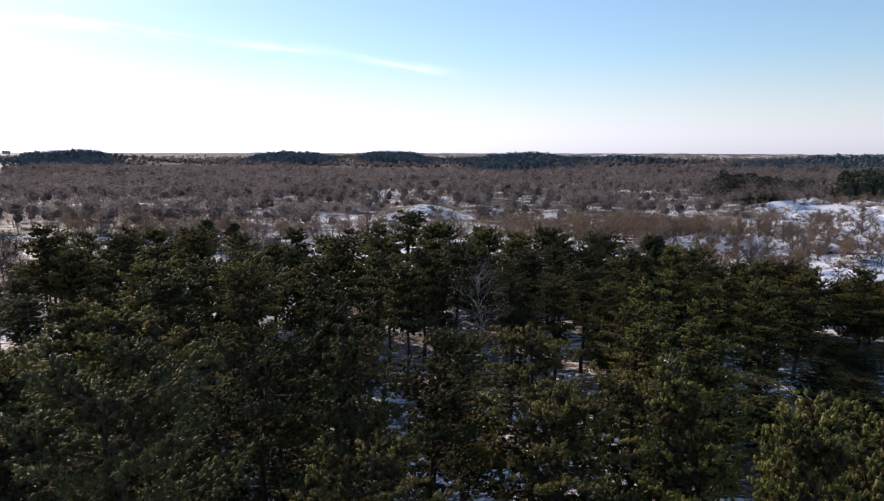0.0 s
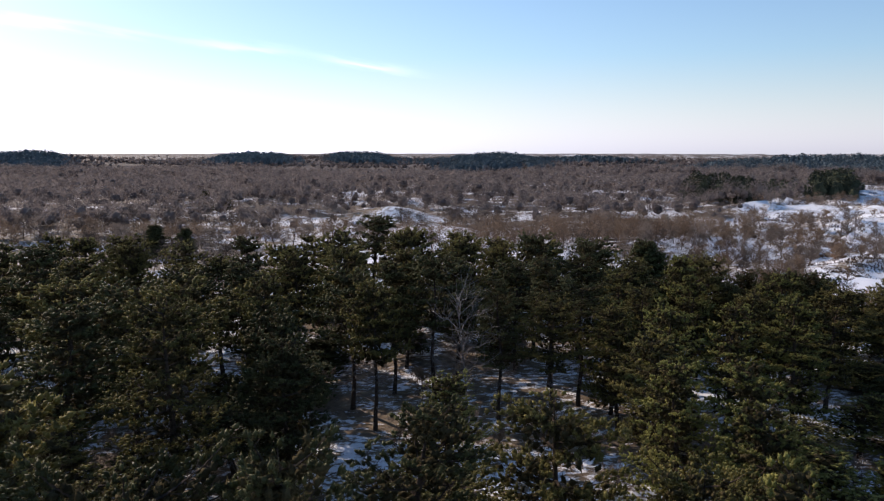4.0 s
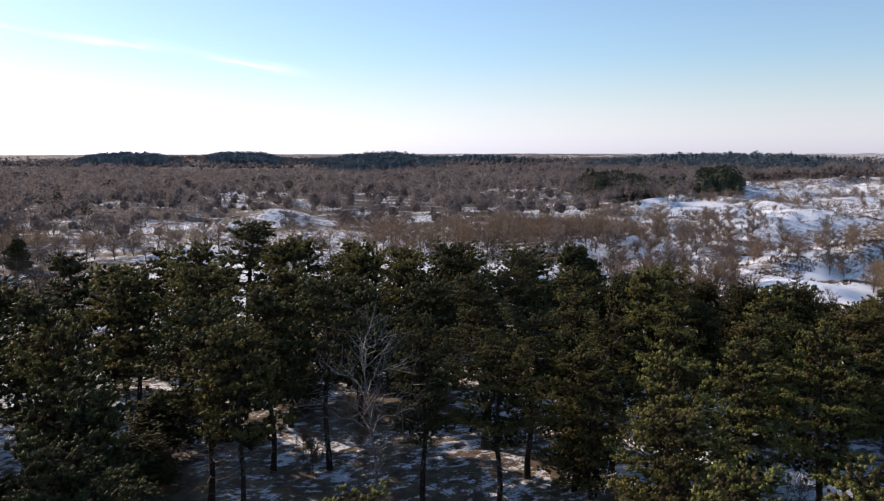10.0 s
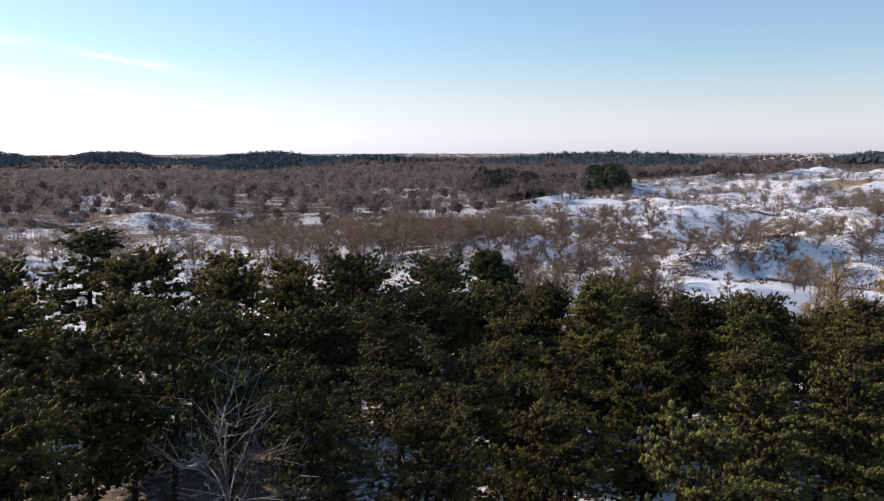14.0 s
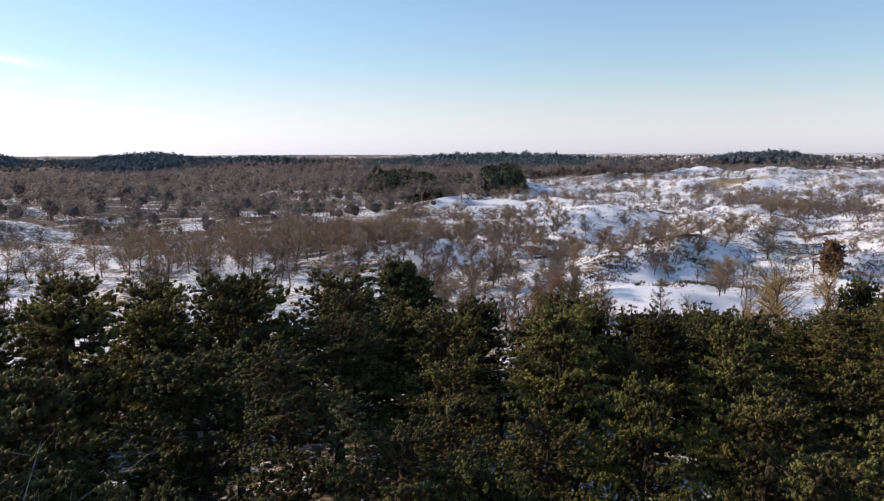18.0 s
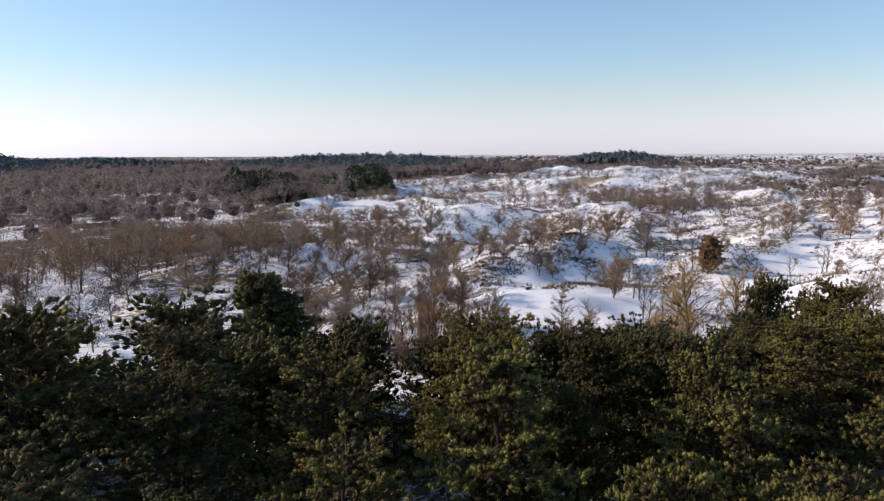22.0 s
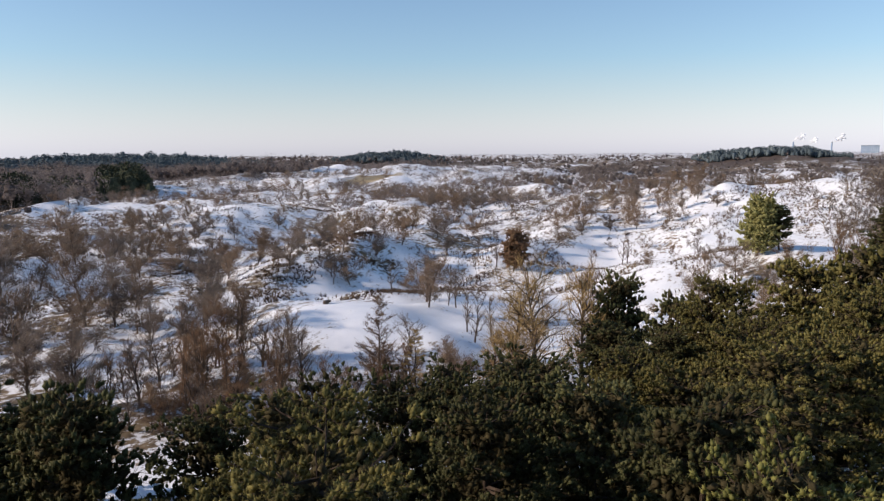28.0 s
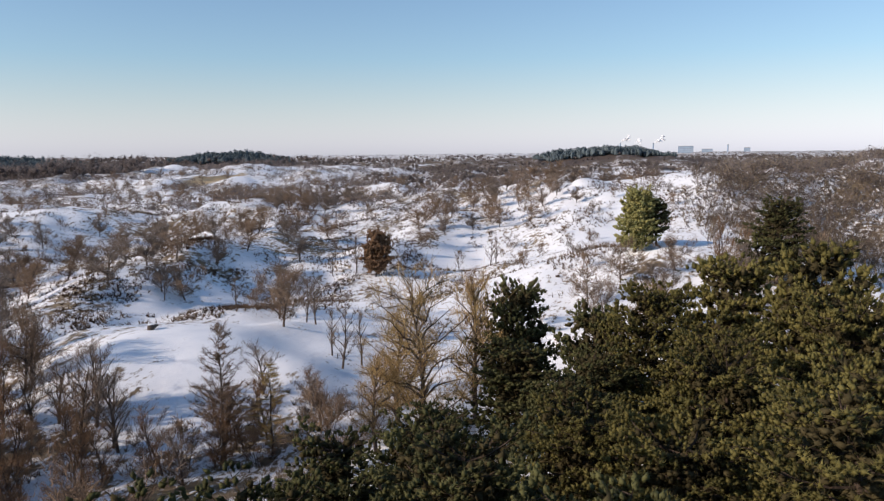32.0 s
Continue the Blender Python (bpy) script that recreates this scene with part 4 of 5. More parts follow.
THIN, DUNE_OAK = thin_trees("young_oak", 84), thin_trees("scrub_oak", 284)
POLE = [(bare_tree(87, 5.0, 3.6, M_HILLTWIG, "young_tree", 0.25, 0.8, 5, 22, 420, 1, 0.018), 5.0), (bare_tree(88, 5.0, 4.2, M_HILLTWIG, "young_tree", 0.2, 0.6, 6, 22, 420, 2, 0.018), 5.0)]
LARCHES = [(larch(91, 7.5, 2.3, M_LARCH, fine=16), 7.5), (larch(92, 7.5, 2.3, M_TWIG, fine=6, taper=0.58), 7.5)]

GOLD = [(bare_tree(93, 8.0, 4.6, M_LARCH, "larch", 0.08, 0.35, 26, 150, 3000, 1, 0.011), 8.0), (bare_tree(94, 8.0, 3.2, M_LARCH, "larch", 0.10, 0.35, 24, 120, 2200, 1, 0.011), 8.0)]
RUST_TREE = [(pine(55, 5.5, 0.20, 1.9, 0.20, M_RUST, 10, 6, 0.2, 0.4, dead=4), 5.5)]
plant(GOLD, [(60.8, 91.2, 9.9), (65.9, 89.8, 9.2), (62.5, 93.5, 7.5), (58.5, 92.8, 6.0)], "leafless golden brown larch beside dark pines", "tree", "larches")
plant(LARCHES[1:], [(54.8, 99.3, 7.6)], "leafless golden brown larch in snow", "tree", "larches")
plant(RUST_TREE, [(107, 117, 6.2)], "rounded rusty brown small tree on open snow", "tree", "")

# x, y, height
OAKS_WEST = [
    (54.0, 131.4, 6.8), (55.6, 129.4, 6.2), (59.6, 131.8, 5.0), (76.7, 162.7, 5.5), (61.9, 154.3, 5.5), (57.4, 153.6, 5.5),
    (88.8, 196.1, 5.5), (104.0, 179.2, 5.5), (47.6, 131.3, 5.0), (40.8, 148.1, 4.5), (43.7, 164.6, 5.0),
    (47.0, 155.3, 5.5), (54.3, 154.8, 5.5), (130.1, 154.2, 4.5), (134.4, 166.8, 4.5),
    (122.2, 177.8, 4.5), (83.3, 141.9, 4.5), (108.8, 175.5, 4.5),
]
OAKS_BANK = [
    (72.1, 107.3, 4.5), (59.4, 96.5, 3.0), (56.5, 115.0, 4.6), (53.5, 117.0, 4.2), (85.4, 127.8, 3.8), (83.7, 129.3, 3.6), (76.6, 150.7, 4.2), (73.0, 139.7, 4.0), (78.8, 142.1, 4.0),
    (80.4, 132.9, 4.3), (78.5, 112.1, 4.7), (97.6, 133.4, 4.0), (104.4, 134.3, 4.0), (87.8, 135.0, 4.0), (92.9, 135.6, 4.0),
    (109.1, 129.4, 4.0), (130.3, 137.1, 4.0),
]
SAPLINGS = [
    (82.8, 128.2, 3.5), (78.7, 116.4, 3.0), (77.2, 108.5, 4.0), (77.2, 107.5, 4.0), (106.2, 122.6, 2.5), (107.7, 120.2, 5.0),
    (110.4, 124.8, 2.5), (118.8, 105.9, 4.0), (118.2, 104.8, 3.8), (118.1, 110.0, 3.2), (53.2, 104.6, 4.5), (69.6, 99.5, 4.0),
    (67.5, 99.7, 4.5), (69.6, 101.6, 3.5),
]
UPRIGHT = [
    (56.3, 114.0, 4.5), (57.3, 115.4, 4.2), (53.9, 117.2, 4.1), (52.2, 105.8, 4.8), (54.0, 106.8, 4.5), (55.2, 107.8, 3.6),
    (53.5, 108.7, 3.5), (45.1, 110.5, 4.2), (43.7, 111.8, 3.8), (42.4, 114.3, 3.8), (61.0, 101.3, 3.2), (61.8, 98.4, 2.4),
    (52.7, 109.7, 2.9), (53.3, 105.0, 3.6), (57.6, 99.0, 3.2), (49.6, 113.4, 3.2), (47.6, 112.2, 3.5), (51.0, 103.2, 2.9), (66.7, 96.0, 2.7),
]
RUSTY = [
    (47.0, 104.2, 5.0), (49.0, 106.4, 4.2), (45.8, 106.6, 5.6), (47.4, 107.4, 5.2), (50.6, 104.4, 3.8), (56.0, 99.4, 3.2), (54.0, 99.0, 3.0), (77.8, 93.9, 6.2), (99.0, 77.0, 4.6), (97.6, 75.4, 4.2), (50.0, 118.9, 2.5), (51.9, 110.7, 4.0), (51.8, 111.3, 4.5), (49.8, 110.8, 4.0),
]


# bare trees and shrubs of the clearing, the dunes and the near scrub
plant(BARE, rooted(OAKS_WEST), "leafless spreading brown oak in snow", "tree", "bare oaks")
plant(BARE, rooted(OAKS_BANK), "leafless bushy oak on a snowy bank", "tree", "bare oaks")
plant(SAPLING, rooted(SAPLINGS), "thin leafless grey sapling in snow", "tree", "saplings")
plant(SLENDER[2:], rooted(RUSTY), "reddish brown leafless larch among scrub", "tree", "larches")
plant(LARCHES, rooted([(56.4, 97.6, 4.8)]), "young leafless larch in snow", "tree", "larches")
young = list(UPRIGHT)
for _ in range(600):
    x, y = rnd_plan.uniform(42, 58), rnd_plan.uniform(98, 120)
    if y > 92 + 0.5 * (60 - x) - 4 and ((x - 68) / 15) ** 2 + ((y - 109) / 11) ** 2 > 1 and all((x - a) ** 2 + (y - b) ** 2 > 4.5 for a, b, _ in young):
        young.append((x, y, rnd_plan.uniform(2.4, 4.2)))
plant(SLENDER, rooted(young[:36]), "slender leafless reddish brown young tree in snow", "tree", "young trees")
spots_tree, spots_shrub = [], []
seen = [(60.8, 91.2), (65.9, 89.8), (57.4, 101), (107, 117), (31.8, 107), (32, 96), (64, 87), (103, 85)]
seen += [(x, y) for x, y, _ in OAKS_WEST + OAKS_BANK + SAPLINGS + RUSTY]
for _ in range(9000):
    x, y = rnd_plan.uniform(-75, 200), rnd_plan.uniform(35, 215)
    if float(in_wood(x, y)) > 0.1 or x < 42 or y < 60 and x < 95 or y < 92 and x < 78 and x > -20:
        continue
    if ((x - 68) / 17) ** 2 + ((y - 109) / 12) ** 2 < 1 or 118 + 0.42 * (y - 223) - x > 8 and y + 0.25 * x > 212:
        continue
    if x > 98 and y < 84:
        continue
    t = float(thicket(x, y))
    grove = float(value_noise(x / 26, y / 20, 21)) - (0.15 if x < 80 and y < 150 else 0.05)
    gap = 4.0 if t > 0.4 else (4.4 if grove > 0.15 else 5.8)
    if all((x - a) ** 2 + (y - b) ** 2 > gap * gap for a, b in seen):
        seen.append((x, y))
        h = (rnd_plan.uniform(3.4, 5.6) if x < 80 or t > 0.4 else rnd_plan.uniform(3.0, 4.5)) if t > 0.4 or grove > 0.1 else rnd_plan.uniform(0.8, 2.4)
        (spots_tree if h > 2.5 else spots_shrub).append((x, y, h + float(land(x, y))))
plant(BARE, spots_tree[:225], "leafless brown tree with fine twigs in snow", "tree", "bare trees")
dune_trees = []
for _ in range(3000):
    x, y = rnd_plan.uniform(90, 330), rnd_plan.uniform(88, 330)
    grove = float(value_noise(x / 34, y / 22, 23)) + 0.5 * float(value_noise(x / 11, y / 9, 24))
    if len(dune_trees) < 280 and grove > -0.12 and 25 < math.degrees(math.atan2(x - 20, y - 60)) < 84 and float(thicket(x, y)) < 0.3 and all((x - a) ** 2 + (y - b) ** 2 > 30 for a, b in seen):
        seen.append((x, y))
        dune_trees.append((x, y, rnd_plan.uniform(2.4, 4.8)))
plant(DUNE_OAK, rooted(dune_trees), "leafless rounded brown scrub oak on snowy dune", "tree", "dune oaks")
west_pines = []
for _ in range(400):
    x, y = rnd_plan.uniform(-52, -18), rnd_plan.uniform(62, 98)
    if len(west_pines) < 26 and float(in_wood(x, y)) < 0.6 and all((x - a) ** 2 + (y - b) ** 2 > 24 for a, b, _ in west_pines):
        west_pines.append((x, y, rnd_plan.uniform(7.5, 12.0)))
west_trees = []
for _ in range(1500):
    x, y = rnd_plan.uniform(-85, -14), rnd_plan.uniform(62, 128)
    if float(in_wood(x, y)) < 0.4 and all((x - a) ** 2 + (y - b) ** 2 > 14 for a, b, _ in west_trees):
        west_trees.append((x, y, rnd_plan.uniform(4.0, 8.0)))
plant([k[:2] for k in FAR["T"]], rooted(west_pines), WOOD_LABELS["T"], "tree", "pines of the wood", 0.14)
poles = []
for _ in range(5000):
    x, y = rnd_plan.uniform(98, 168), rnd_plan.uniform(50, 90)
    if rnd_plan.random() < float(thicket(x, y)) and all((x - a) ** 2 + (y - b) ** 2 > 3.6 for a, b, _ in poles):
        poles.append((x, y, rnd_plan.uniform(2.0, 3.6)))
joined("hillside_thicket", POLE, rooted(poles[:480]), "pale brown leafless poles of young trees on a snowy slope", M_HILLTWIG)
belt_trees, scrub_trees = [], []
for _ in range(6000):
    x, y = rnd_plan.uniform(-95, 62), rnd_plan.uniform(118, 236)
    row = 154 + 0.06 * x < y < 194 + 0.06 * x
    if rnd_plan.random() < (0 if row and y < 172 and x < 18 else 1.0 if row and x > -50 else 0.30) and rnd_plan.random() > float(clearing(x, y)) and all((x - a) ** 2 + (y - b) ** 2 > 15 for a, b, _ in belt_trees + scrub_trees):
        (belt_trees if row else scrub_trees).append((x, y, rnd_plan.uniform(4.0, 7.0) if row else rnd_plan.uniform(2.5, 6.5)))
plant(THIN, rooted(belt_trees[:280]), "leafless rounded brown tree in a belt before the woods", "tree", "belt of bare trees")
joined("scrub_woodland", THIN, rooted(scrub_trees[:150] + west_trees[:80]), "brown leafless scrub trees on snow behind pines", M_TWIG)
understory = []
for _ in range(900):
    x, y = rnd_plan.uniform(-28, 34), rnd_plan.uniform(46, 104)
    if float(in_wood(x, y)) > 0.6 and all((x - a) ** 2 + (y - b) ** 2 > 9 for a, b, _ in understory):
        understory.append((x, y, rnd_plan.uniform(1.2, 2.8) + float(land(x, y))))
plant(SCRUB, rooted([(53.6, 100.6, 2.4), (56.2, 100.2, 2.2), (55.0, 97.8, 2.0), (52.2, 102.0, 2.2), (48.2, 109.4, 2.4), (45.6, 109.0, 2.6), (50.8, 107.2, 2.0), (46.4, 105.4, 3.0), (44.2, 107.8, 3.0), (58.8, 103.0, 1.4), (51.6, 113.6, 2.0), (54.8, 111.6, 1.6)]), "thick leafless brown bush beside larches", "shrub", "bushes of the clearing")
plant(SCRUB, understory[:90], "leafless undergrowth shrub on shaded snow", "shrub", "undergrowth")
plant(SCRUB, spots_shrub[:290], "low leafless thorny shrub on snowy dune", "shrub", "dune shrubs")
for k in (*NEAR.values(), *FAR.values(), ROUND, CONE, SLIM, SNAG, BARE, SCRUB, SAPLING, LARCHES, GOLD, RUST_TREE, SLENDER, THIN, DUNE_OAK, POLE):
    discard(k)


# ---- woods too far off to count ----
def far_bare(name, spots, heights, blades, label, width=0.028, inner=0.0, broad=0.42, long=1.0, twigs=None, brush=26, core=0.0):
    """Leafless trees: a rounded crown of thin twigs on a trunk with a few limbs, and a thick inner brush whose darker
    colour stands for shade inside the crown.
    """
    rng = np.random.default_rng(len(spots))
    n = len(spots)
    z = land(spots[:, 0], spots[:, 1])
    h = np.repeat(heights, blades)[:, None]
    foot = np.repeat(np.column_stack([spots, z]), blades, 0)
    d = rng.normal(0, 1, (n * blades, 3))
    d[:, 2] = np.abs(d[:, 2]) * 1.1 - 0.35
    d /= np.linalg.norm(d, axis=1)[:, None]
    stretch = np.repeat(rng.uniform(0.8, 1.25, (n, 1)), blades, 0) * np.array([1, 1, 0]) + np.array([0, 0, 1])
    heart = foot + np.array([0, 0, 0.52]) * h
    at = heart + d * h * np.array([broad, broad, 0.42]) * stretch * rng.uniform(0.5, 1.0, (n * blades, 1)) ** 0.6
    lie = d * 0.8 + np.array([0, 0, 0.4]) + rng.normal(0, 0.3, (n * blades, 3))
    lie *= long * rng.uniform(0.04, 0.085, (n * blades, 1)) * h / np.linalg.norm(lie, axis=1)[:, None]
    start, tip = at - lie, at + lie
    side = np.cross(tip - start, rng.normal(0, 1, (n * blades, 3)))
    side *= width * h / np.linalg.norm(side, axis=1)[:, None]
    crown = np.stack([start, at + side, tip], 1)
    base = np.column_stack([spots, z - 0.3])
    limbs = [(0, 0, 0.75, 0.0085)] + [(0.2 * math.cos(a), 0.2 * math.sin(a), 0.62, 0.006) for a in (0.4, 2.5, 4.6)]
    trunks = []
    for lx, ly, lz, thick in limbs:
        trunk_side = np.column_stack([np.full(n, thick), np.full(n, 0.6 * thick), np.zeros(n)]) * heights[:, None]
        trunks.append(np.stack([base - trunk_side, base + trunk_side, base + np.array([lx, ly, lz]) * heights[:, None]], 1))
    trunk = np.concatenate(trunks)
    parts = [crown, trunk]
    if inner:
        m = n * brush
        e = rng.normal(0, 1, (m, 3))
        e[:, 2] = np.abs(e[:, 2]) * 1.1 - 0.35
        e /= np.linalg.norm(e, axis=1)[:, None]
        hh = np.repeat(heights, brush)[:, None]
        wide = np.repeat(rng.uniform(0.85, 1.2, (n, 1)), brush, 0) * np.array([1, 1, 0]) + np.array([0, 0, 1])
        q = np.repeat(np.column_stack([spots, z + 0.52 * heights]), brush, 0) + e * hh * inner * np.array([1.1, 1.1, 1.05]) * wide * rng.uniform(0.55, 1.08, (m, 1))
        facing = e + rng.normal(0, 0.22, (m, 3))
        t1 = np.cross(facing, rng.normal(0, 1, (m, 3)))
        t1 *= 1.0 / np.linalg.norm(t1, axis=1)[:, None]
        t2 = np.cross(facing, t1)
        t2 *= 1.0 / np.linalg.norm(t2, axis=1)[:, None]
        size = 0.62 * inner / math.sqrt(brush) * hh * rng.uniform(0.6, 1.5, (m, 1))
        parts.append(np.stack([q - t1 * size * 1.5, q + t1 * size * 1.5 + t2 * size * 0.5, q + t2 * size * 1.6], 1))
    # solid lump added in the crown: blocks gaps and makes it shade like a dome
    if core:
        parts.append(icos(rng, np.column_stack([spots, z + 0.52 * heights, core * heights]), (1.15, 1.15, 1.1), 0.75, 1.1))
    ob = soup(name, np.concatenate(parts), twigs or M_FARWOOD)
    ob.data.materials.append(M_INNERWOOD_SHADE)
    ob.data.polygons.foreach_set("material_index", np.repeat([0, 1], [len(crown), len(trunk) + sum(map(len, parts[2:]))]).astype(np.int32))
    return tagged(ob, label, "trees", kind="stuff")


def far_pines(name, spots, heights, blades, label, needles):
    """Pine crowns: domes of level-lying needle sprays round a dark heart, on short trunks."""
    rng = np.random.default_rng(len(spots) + 5)
    n = len(spots)
    z = land(spots[:, 0], spots[:, 1])
    h = np.repeat(heights, blades)[:, None]
    foot = np.repeat(np.column_stack([spots, z]), blades, 0)
    u = rng.uniform(0.12, 1.0, (n * blades, 1))
    a = rng.uniform(0, 6.283, (n * blades, 1))
    r = 0.30 * h * np.sqrt(np.clip(1.02 - ((u - 0.42) / 0.60) ** 2, 0.02, 1)) * rng.uniform(0.55, 1.1, (n * blades, 1))
    c = foot + np.hstack([r * np.cos(a), r * np.sin(a), u * h])
    e1, e2 = rng.normal(0, 1, (n * blades, 3)), rng.normal(0, 1, (n * blades, 3))
    e1[:, 2] *= 0.5
    e2[:, 2] *= 0.7
    s = 0.075 * h * math.sqrt(40 / blades)
    sprays = np.stack([c - e1 * s, c + e1 * s, c + e2 * s * 1.2 + np.array([0, 0, 0.04]) * h], 1)
    hearts = icos(rng, np.column_stack([spots, z + 0.45 * heights, 0.29 * heights]), (1, 1, 1.6), 0.7, 1.1)
    return tagged(soup(name, np.concatenate([sprays, hearts]), needles), label, "trees", kind="stuff")


rs = np.random.default_rng(3)


def scattered(count, x0, x1, y0, y1, keep):
    p = np.column_stack([rs.uniform(x0, x1, count), rs.uniform(y0, y1, count)])
    return p[rs.uniform(0, 1, count) < keep(p[:, 0], p[:, 1])]


def loose_grid(step, x0, x1, y0, y1, keep):
    """Spots about a step apart, where keep(x, y) allows."""
    x, y = np.meshgrid(np.arange(x0, x1, step), np.arange(y0, y1, step))
    p = np.column_stack([x.ravel(), y.ravel()]) + rs.uniform(-0.36, 0.36, (x.size, 2)) * step
    return p[rs.uniform(0, 1, len(p)) < keep(p[:, 0], p[:, 1])]


near_wood = loose_grid(6.7, -330, 330, 185, 640, lambda x, y: 0.97 * thicket(x, y) * step_up(np.hypot(x - 20, y - 60), 125, 138))
tall = rs.uniform(6.0, 10.5, len(near_wood)) + rs.uniform(0.0, 2.0, len(near_wood)) * step_up(near_wood[:, 1], 230, 330)
close = np.hypot(near_wood[:, 0] - 20, near_wood[:, 1] - 60) < 265
far_bare("bare_woodland", near_wood[close], tall[close], 95, "brown leafless scrub woodland on snow", 0.007, 0.36, 0.44, 0.8, None, 120, 0.15)
far_bare("bare_woodland", near_wood[~close], tall[~close], 36, "brown leafless scrub woodland on snow", 0.010, 0.37, 0.44, 0.8, None, 60, 0.13)
belt_wood = scattered(3200, 200, 620, 250, 640, lambda x, y: (thicket(x, y) > 0.5) * (np.abs(np.degrees(np.arctan2(x - 20, y - 60)) - 39) < 7) * (np.hypot(x - 20, y - 60) < 640))
far_bare("belt_woodland", belt_wood, rs.uniform(5.5, 9, len(belt_wood)), 20, "dark brown leafless wood behind the snowy dunes", 0.012, 0.36, 0.42, 0.6, None, 40, 0.20)
far_wood = scattered(26000, -1100, 1500, 480, 1700, lambda x, y: thicket(x, y) * ((y > 620) | (x > 330)) * (0.15 + 0.85 * step_up(value_noise(x / 120, y / 45, 71) + 0.5 * value_noise(x / 40, y / 20, 72), -0.35, -0.05)) * (1 - 0.7 * step_up(np.hypot(x, y), 1000, 1500)))
far_bare("distant_woodland", far_wood, rs.uniform(5, 9, len(far_wood)), 10, "distant brown leafless woodland", 0.035, 0.42, 0.5, 0.6, M_FARHAZE, 8, 0.22)
east_far = scattered(7000, 420, 1500, -200, 560, lambda x, y: 0.8 * thicket(x, y) * (0.06 + 0.94 * step_up(value_noise(x / 90, y / 60, 73) + 0.5 * value_noise(x / 30, y / 25, 74), 0.0, 0.25)))
far_bare("distant_woodland", east_far, rs.uniform(3, 6, len(east_far)), 10, "distant brown leafless woodland", 0.035, 0.42, 0.5, 0.6, M_FARHAZE, 8, 0.22)
east_wood = scattered(11000, 150, 340, 14, 96, lambda x, y: 0.8 * thicket(x, y))
far_bare("hillside_woodland", east_wood, rs.uniform(1.8, 3.2, len(east_wood)), 26, "pale brown leafless wood on a dune slope", 0.012, 0.32, 0.40, 1.3, M_HILLTWIG, 12)


valley_wood = scattered(2200, 300, 560, 110, 260, lambda x, y: step_up(value_noise(x / 45, y / 22, 75) + 0.5 * value_noise(x / 14, y / 10, 76), -0.1, 0.2))
far_bare("valley_woodland", valley_wood, rs.uniform(2.5, 5.5, len(valley_wood)), 30, "brown leafless wood in a hollow behind the snowy slope", 0.012, 0.36, 0.46, 0.8, M_HILLTWIG, 34, 0.18)


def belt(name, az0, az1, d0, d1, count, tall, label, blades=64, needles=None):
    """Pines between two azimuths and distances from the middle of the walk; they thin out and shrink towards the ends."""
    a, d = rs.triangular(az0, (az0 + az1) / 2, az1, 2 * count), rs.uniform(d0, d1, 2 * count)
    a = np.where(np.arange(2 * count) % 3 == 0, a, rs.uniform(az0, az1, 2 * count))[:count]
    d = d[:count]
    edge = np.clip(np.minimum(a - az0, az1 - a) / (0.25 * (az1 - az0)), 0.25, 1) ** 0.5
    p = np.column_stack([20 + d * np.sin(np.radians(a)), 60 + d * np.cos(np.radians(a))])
    return far_pines(name, p, tall * edge * rs.uniform(0.7, 1.1, count), blades, label, needles or M_FARPINE_HAZE)


dune_scrub = scattered(30000, 60, 520, 60, 480, lambda x, y: step_up(value_noise(x / 30, y / 18, 31) + 0.6 * value_noise(x / 9, y / 7, 32), -0.1, 0.3)
                      * step_up(np.hypot(x - 20, y - 60), 140, 160) * (thicket(x, y) < 0.2) * 0.8)
far_bare("dune_scrub", dune_scrub, rs.uniform(0.8, 4.0, len(dune_scrub)), 22, "brown leafless scrub dotted over snowy dunes", 0.013, 0.40, 0.52, 0.7, None, 26)

def dune_grass(count, x0, x1, y0, y1, bare, seed, material, label):
    """Tufts of dead grass or heather that stand through the snow of the nearer dunes."""
    rng = np.random.default_rng(seed)
    p = np.column_stack([rng.uniform(x0, x1, count), rng.uniform(y0, y1, count)])
    patchy = value_noise(p[:, 0] / 14, p[:, 1] / 7, seed) + 0.8 * value_noise(p[:, 0] / 3.5, p[:, 1] / 2.6, seed + 1)
    knoll = ((p[:, 0] - 68) / 17) ** 2 + ((p[:, 1] - 109) / 12) ** 2 + 0.9 * value_noise(p[:, 0] / 5, p[:, 1] / 4, 53)
    p = p[(patchy > bare) & (in_wood(p[:, 0], p[:, 1]) < 0.3) & (knoll > 1)]
    c = np.column_stack([p, land(p[:, 0], p[:, 1])])
    tris, _ = tufts(rng, c, np.tile([0, 0, 0.8], (len(c), 1)), 9, 0.42, 0.03, 0.55)
    return tagged(soup("dune_grass", tris, material), label, "grass", kind="stuff")


dune_grass(55000, 42, 190, 60, 230, 0.25, 51, M_DRYGRASS, "tufts of dead brown grass in snow")
dune_grass(24000, 66, 150, 112, 170, 0.55, 57, M_HEATHER, "dark brown heather breaking through snow")

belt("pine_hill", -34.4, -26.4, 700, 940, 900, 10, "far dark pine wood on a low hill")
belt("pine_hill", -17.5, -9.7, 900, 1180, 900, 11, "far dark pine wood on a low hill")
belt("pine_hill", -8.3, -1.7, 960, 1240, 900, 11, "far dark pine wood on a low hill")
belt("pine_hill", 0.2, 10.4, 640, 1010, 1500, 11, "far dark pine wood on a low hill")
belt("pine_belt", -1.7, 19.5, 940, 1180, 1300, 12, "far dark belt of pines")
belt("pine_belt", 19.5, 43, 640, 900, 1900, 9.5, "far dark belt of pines")
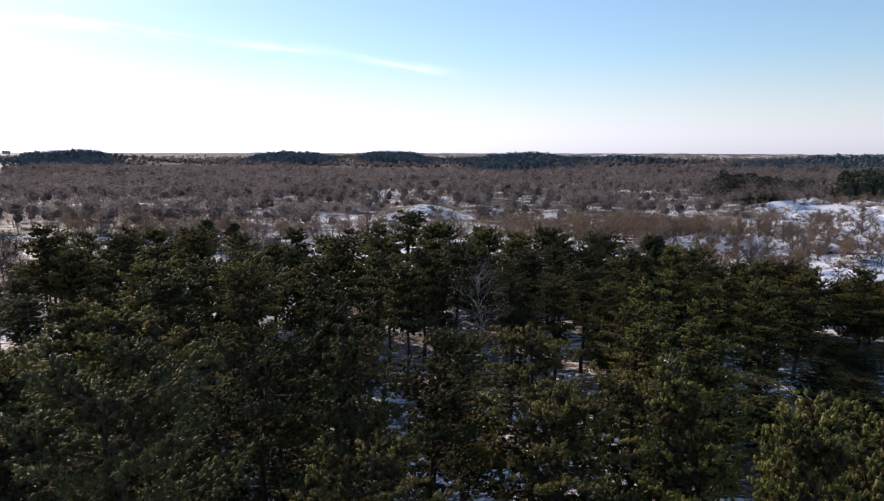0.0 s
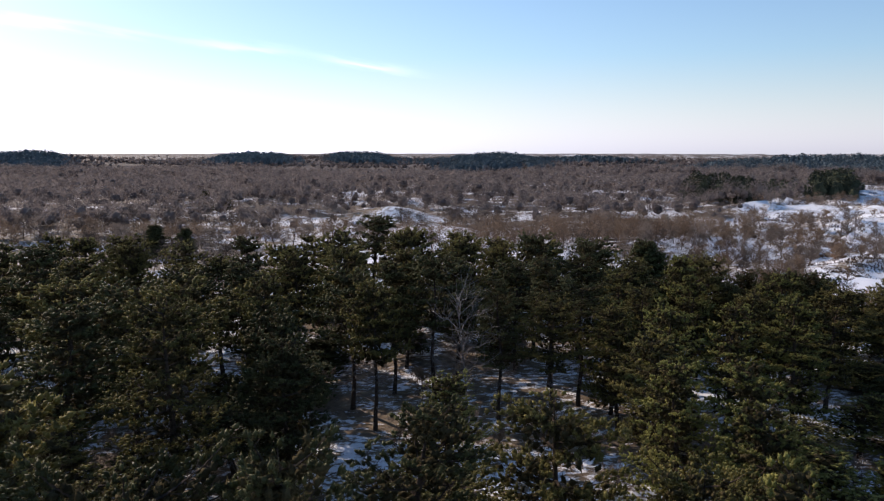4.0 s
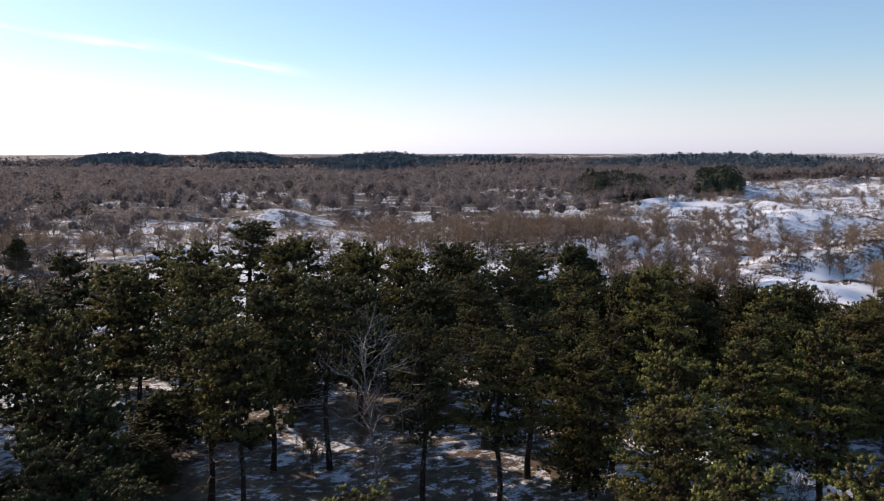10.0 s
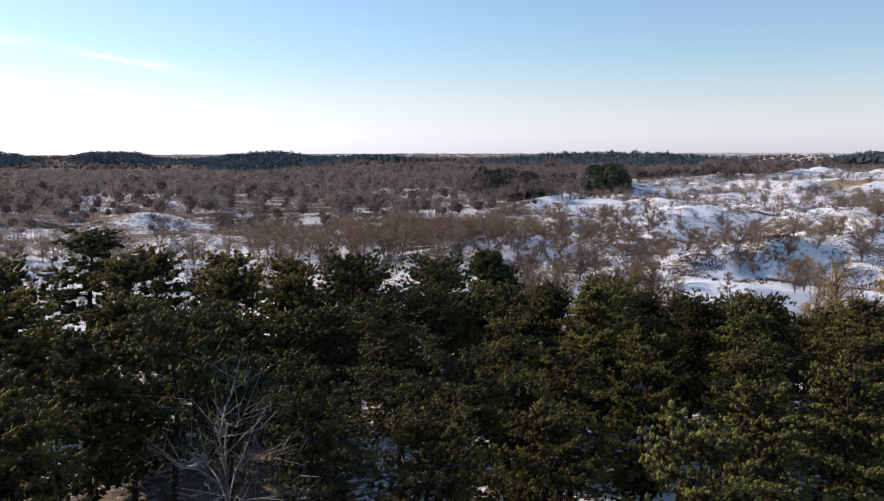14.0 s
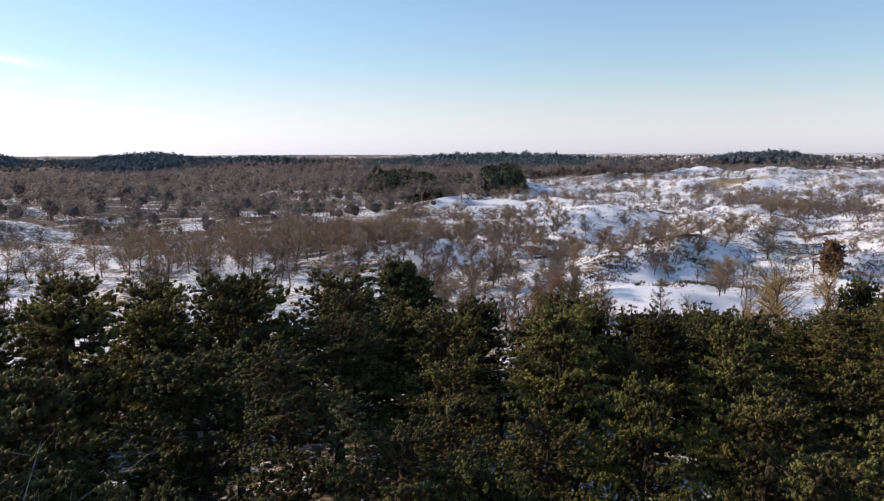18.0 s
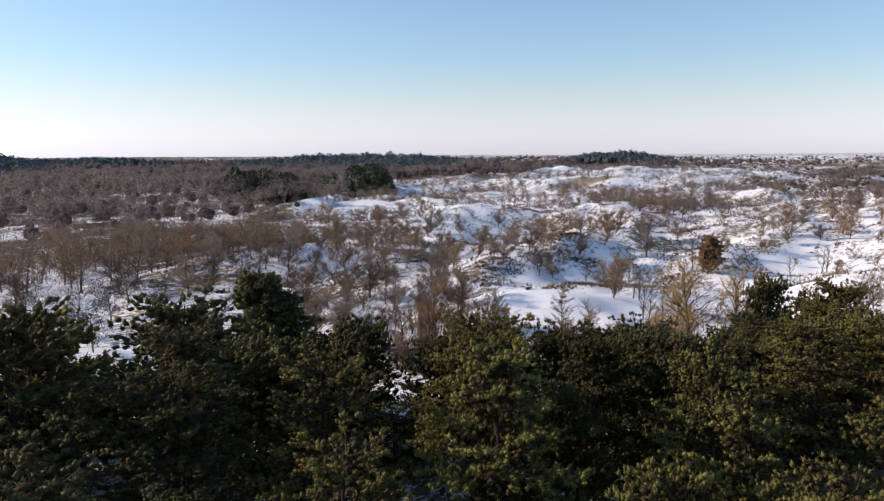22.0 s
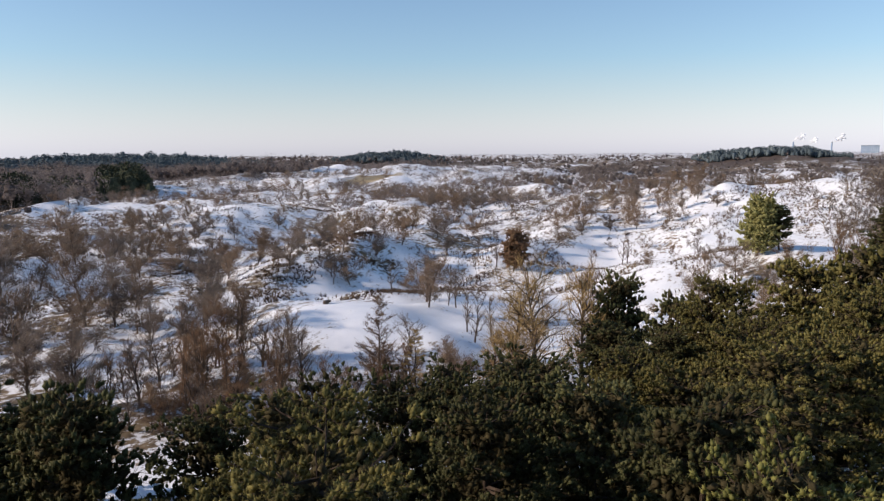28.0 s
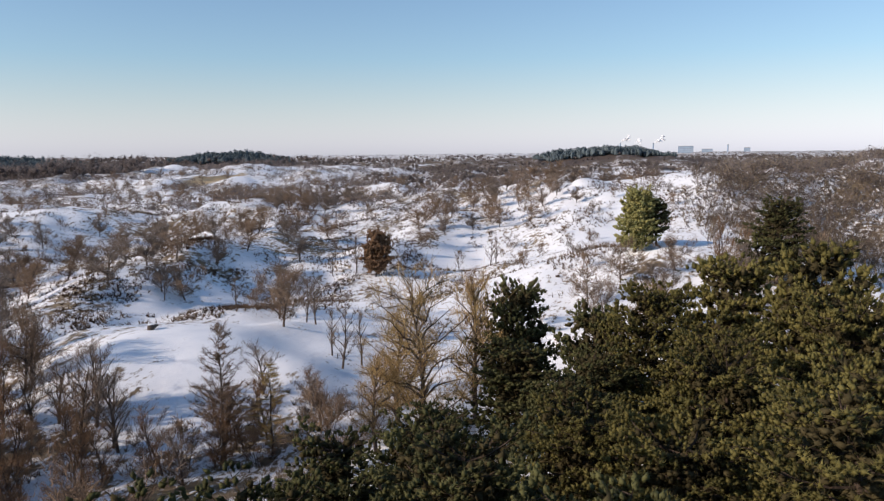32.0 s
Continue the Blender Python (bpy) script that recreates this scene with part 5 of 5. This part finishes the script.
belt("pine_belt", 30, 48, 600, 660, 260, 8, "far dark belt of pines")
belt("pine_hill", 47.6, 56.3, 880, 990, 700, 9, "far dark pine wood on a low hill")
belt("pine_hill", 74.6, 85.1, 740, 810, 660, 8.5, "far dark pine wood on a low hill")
belt("pine_grove", 19.6, 27.2, 245, 345, 120, 9.5, "dark pine grove among bare woods", 200, M_GROVE)
belt("pine_grove", 25.5, 30.5, 300, 350, 40, 7, "dark pine grove among bare woods", 200, M_GROVE)
belt("pine_grove", 29.7, 33.9, 310, 390, 90, 10.5, "dark pine grove among bare woods", 200, M_GROVE)


# ---- far buildings on the skyline ----
def box_mesh(x0, x1, y0, y1, z0, z1, bevel=0.4):
    bm = bmesh.new()
    bmesh.ops.create_cube(bm, size=1.0, matrix=Matrix.Translation(((x0 + x1) / 2, (y0 + y1) / 2, (z0 + z1) / 2)) @ Matrix.Diagonal((x1 - x0, y1 - y0, z1 - z0, 1)))
    bmesh.ops.bevel(bm, geom=bm.edges[:], offset=bevel, segments=1, affect="EDGES")
    return bm


def part(name, bm, material, parent, label=""):
    me = bpy.data.meshes.new(name)
    bm.to_mesh(me)
    bm.free()
    me.materials.append(material)
    ob = new(name, me)
    ob.parent = parent
    if label:
        ob["label"] = label
    return ob


def far_spot(azimuth, distance):
    x, y = 20 + distance * math.sin(radians(azimuth)), 60 + distance * math.cos(radians(azimuth))
    return pose(x, y, float(land(x, y)) - 0.5, 0, 0, -azimuth)


def far_block(azimuth, distance, width, deep, tall, label, rows=3, columns=7):
    """A plain block with a parapet roof and rows of windows on the side that faces the dunes."""
    ob = new("industrial_building")
    part("wall", box_mesh(-width / 2, width / 2, -deep / 2, deep / 2, 0, tall), M_HAZED_CONCRETE, ob)
    part("roof", box_mesh(-width / 2 - 0.6, width / 2 + 0.6, -deep / 2 - 0.6, deep / 2 + 0.6, tall, tall + 1.6), M_ROOF, ob)
    for r in range(rows):
        for c in range(columns):
            cx, cz = (c + 0.5) / columns * width - width / 2, tall * (r + 0.6) / rows
            part("window", box_mesh(cx - 0.32 * width / columns, cx + 0.32 * width / columns, -deep / 2 - 0.25, -deep / 2 + 0.3, cz - 0.18 * tall / rows, cz + 0.22 * tall / rows, 0.1), M_HAZED_PANE, ob)
    ob.matrix_world = far_spot(azimuth, distance)
    return tagged(ob, label, "building", "far industrial buildings")


def chimney(azimuth, distance, radius, tall):
    ob = new("factory_chimney")
    V, F = [], []
    tube(V, F, [Vector((0, 0, h)) for h in (0, tall * 0.5, tall)], [radius, radius * 0.85, radius * 0.75], 12)
    link_mesh("shaft", V, F, M_HAZED_CONCRETE, ob)
    V, F = [], []
    tube(V, F, [Vector((0, 0, tall - 2)), Vector((0, 0, tall + 0.5))], [radius * 0.95, radius * 0.95], 12)
    link_mesh("rim", V, F, M_ROOF, ob)
    ob.matrix_world = far_spot(azimuth, distance)
    return tagged(ob, "slender pale concrete factory chimney on the skyline", "chimney", "far chimneys")


def steam(azimuth, distance, low, length, height):
    """A drift of white steam that leans off a chimney."""
    rng = np.random.default_rng(int(azimuth * 10))
    n = 60
    f = rng.uniform(0, 1, n) ** 0.8
    c = np.column_stack([f * length + rng.normal(0, 3, n), rng.normal(0, 4, n), low + height * np.sqrt(f) + rng.normal(0, 2 + 5 * f, n), 1.4 + 3.6 * f * rng.uniform(0.5, 1.2, n)])
    ob = soup("steam_plume", icos(rng, c, (1.2, 1, 0.8), 0.7, 1.1), M_STEAM)
    ob.matrix_world = far_spot(azimuth, distance)
    return tagged(ob, "white steam drifting above a far factory", "steam", kind="stuff")


far_block(86.7, 3500, 66, 40, 31, "broad pale grey factory hall on the skyline", 4, 9)
far_block(88.2, 3520, 46, 40, 17, "low pale grey factory hall on the skyline", 2, 7)
far_block(90.9, 3540, 26, 24, 20, "narrow pale grey factory block on the skyline", 4, 3)
chimney(89.6, 3500, 3.5, 36)
chimney(82.0, 3600, 4, 50)
chimney(84.4, 3600, 4, 48)
steam(82.0, 3600, 48, 42, 26)
steam(83.0, 3650, 42, 30, 18)
steam(84.4, 3600, 46, 48, 22)
far_block(-33.0, 3000, 60, 20, 17, "far grey apartment slab in haze", 5, 9)
far_block(-31.6, 3050, 26, 20, 13, "far grey apartment block in haze", 4, 4)


def domed_building(azimuth, distance):
    """A small far building with a stepped, pointed roof."""
    ob = new("pavilion")
    part("wall", box_mesh(-14, 14, -8, 8, 0, 13), M_HAZED_CONCRETE, ob)
    V, F = [], []
    tube(V, F, [Vector((0, 0, h)) for h in (13, 16, 18, 19)], [11, 8, 3, 0.4], 10)
    link_mesh("roof", V, F, M_ROOF, ob)
    ob.matrix_world = far_spot(azimuth, distance)
    return tagged(ob, "far pavilion with a stepped pointed roof", "building")


domed_building(-12.9, 2600)


# ---- small things on the snow ----
def stump(x, y):
    """A weathered tree stump with a fallen piece of trunk against it, under a cap of snow."""
    ob = new("tree_stump")
    rng = random.Random(4)
    V, F = [], []
    tube(V, F, [Vector((0, 0, -0.1)), Vector((0.02, 0, 0.16)), Vector((0.03, 0.02, 0.34))], [0.30, 0.22, 0.19], 9)
    F.append(tuple(range(18, 27)))
    link_mesh("stump", V, F, M_TRUNK, ob)
    V, F = [], []
    tube(V, F, [Vector((0.15, -0.1, 0.12)), Vector((0.55, -0.2, 0.13)), Vector((0.95, -0.25, 0.08))], [0.13, 0.12, 0.09], 8)
    link_mesh("log", V, F, M_TRUNK, ob)
    cap = bmesh.new()
    bmesh.ops.create_icosphere(cap, subdivisions=2, radius=0.2, matrix=Matrix.Translation((0.03, 0.02, 0.35)) @ Matrix.Diagonal((1, 1, 0.3, 1)))
    for v in cap.verts:
        v.co += Vector((rng.uniform(-1, 1), rng.uniform(-1, 1), rng.uniform(-1, 1))) * 0.015
    part("snow_cap", cap, M_SNOWCAP, ob)
    ob.matrix_world = pose(x, y, float(land(x, y)), 0, 0, 35)
    return tagged(ob, "dark tree stump with a log on open snow", "stump")


stump(64.8, 113.0)
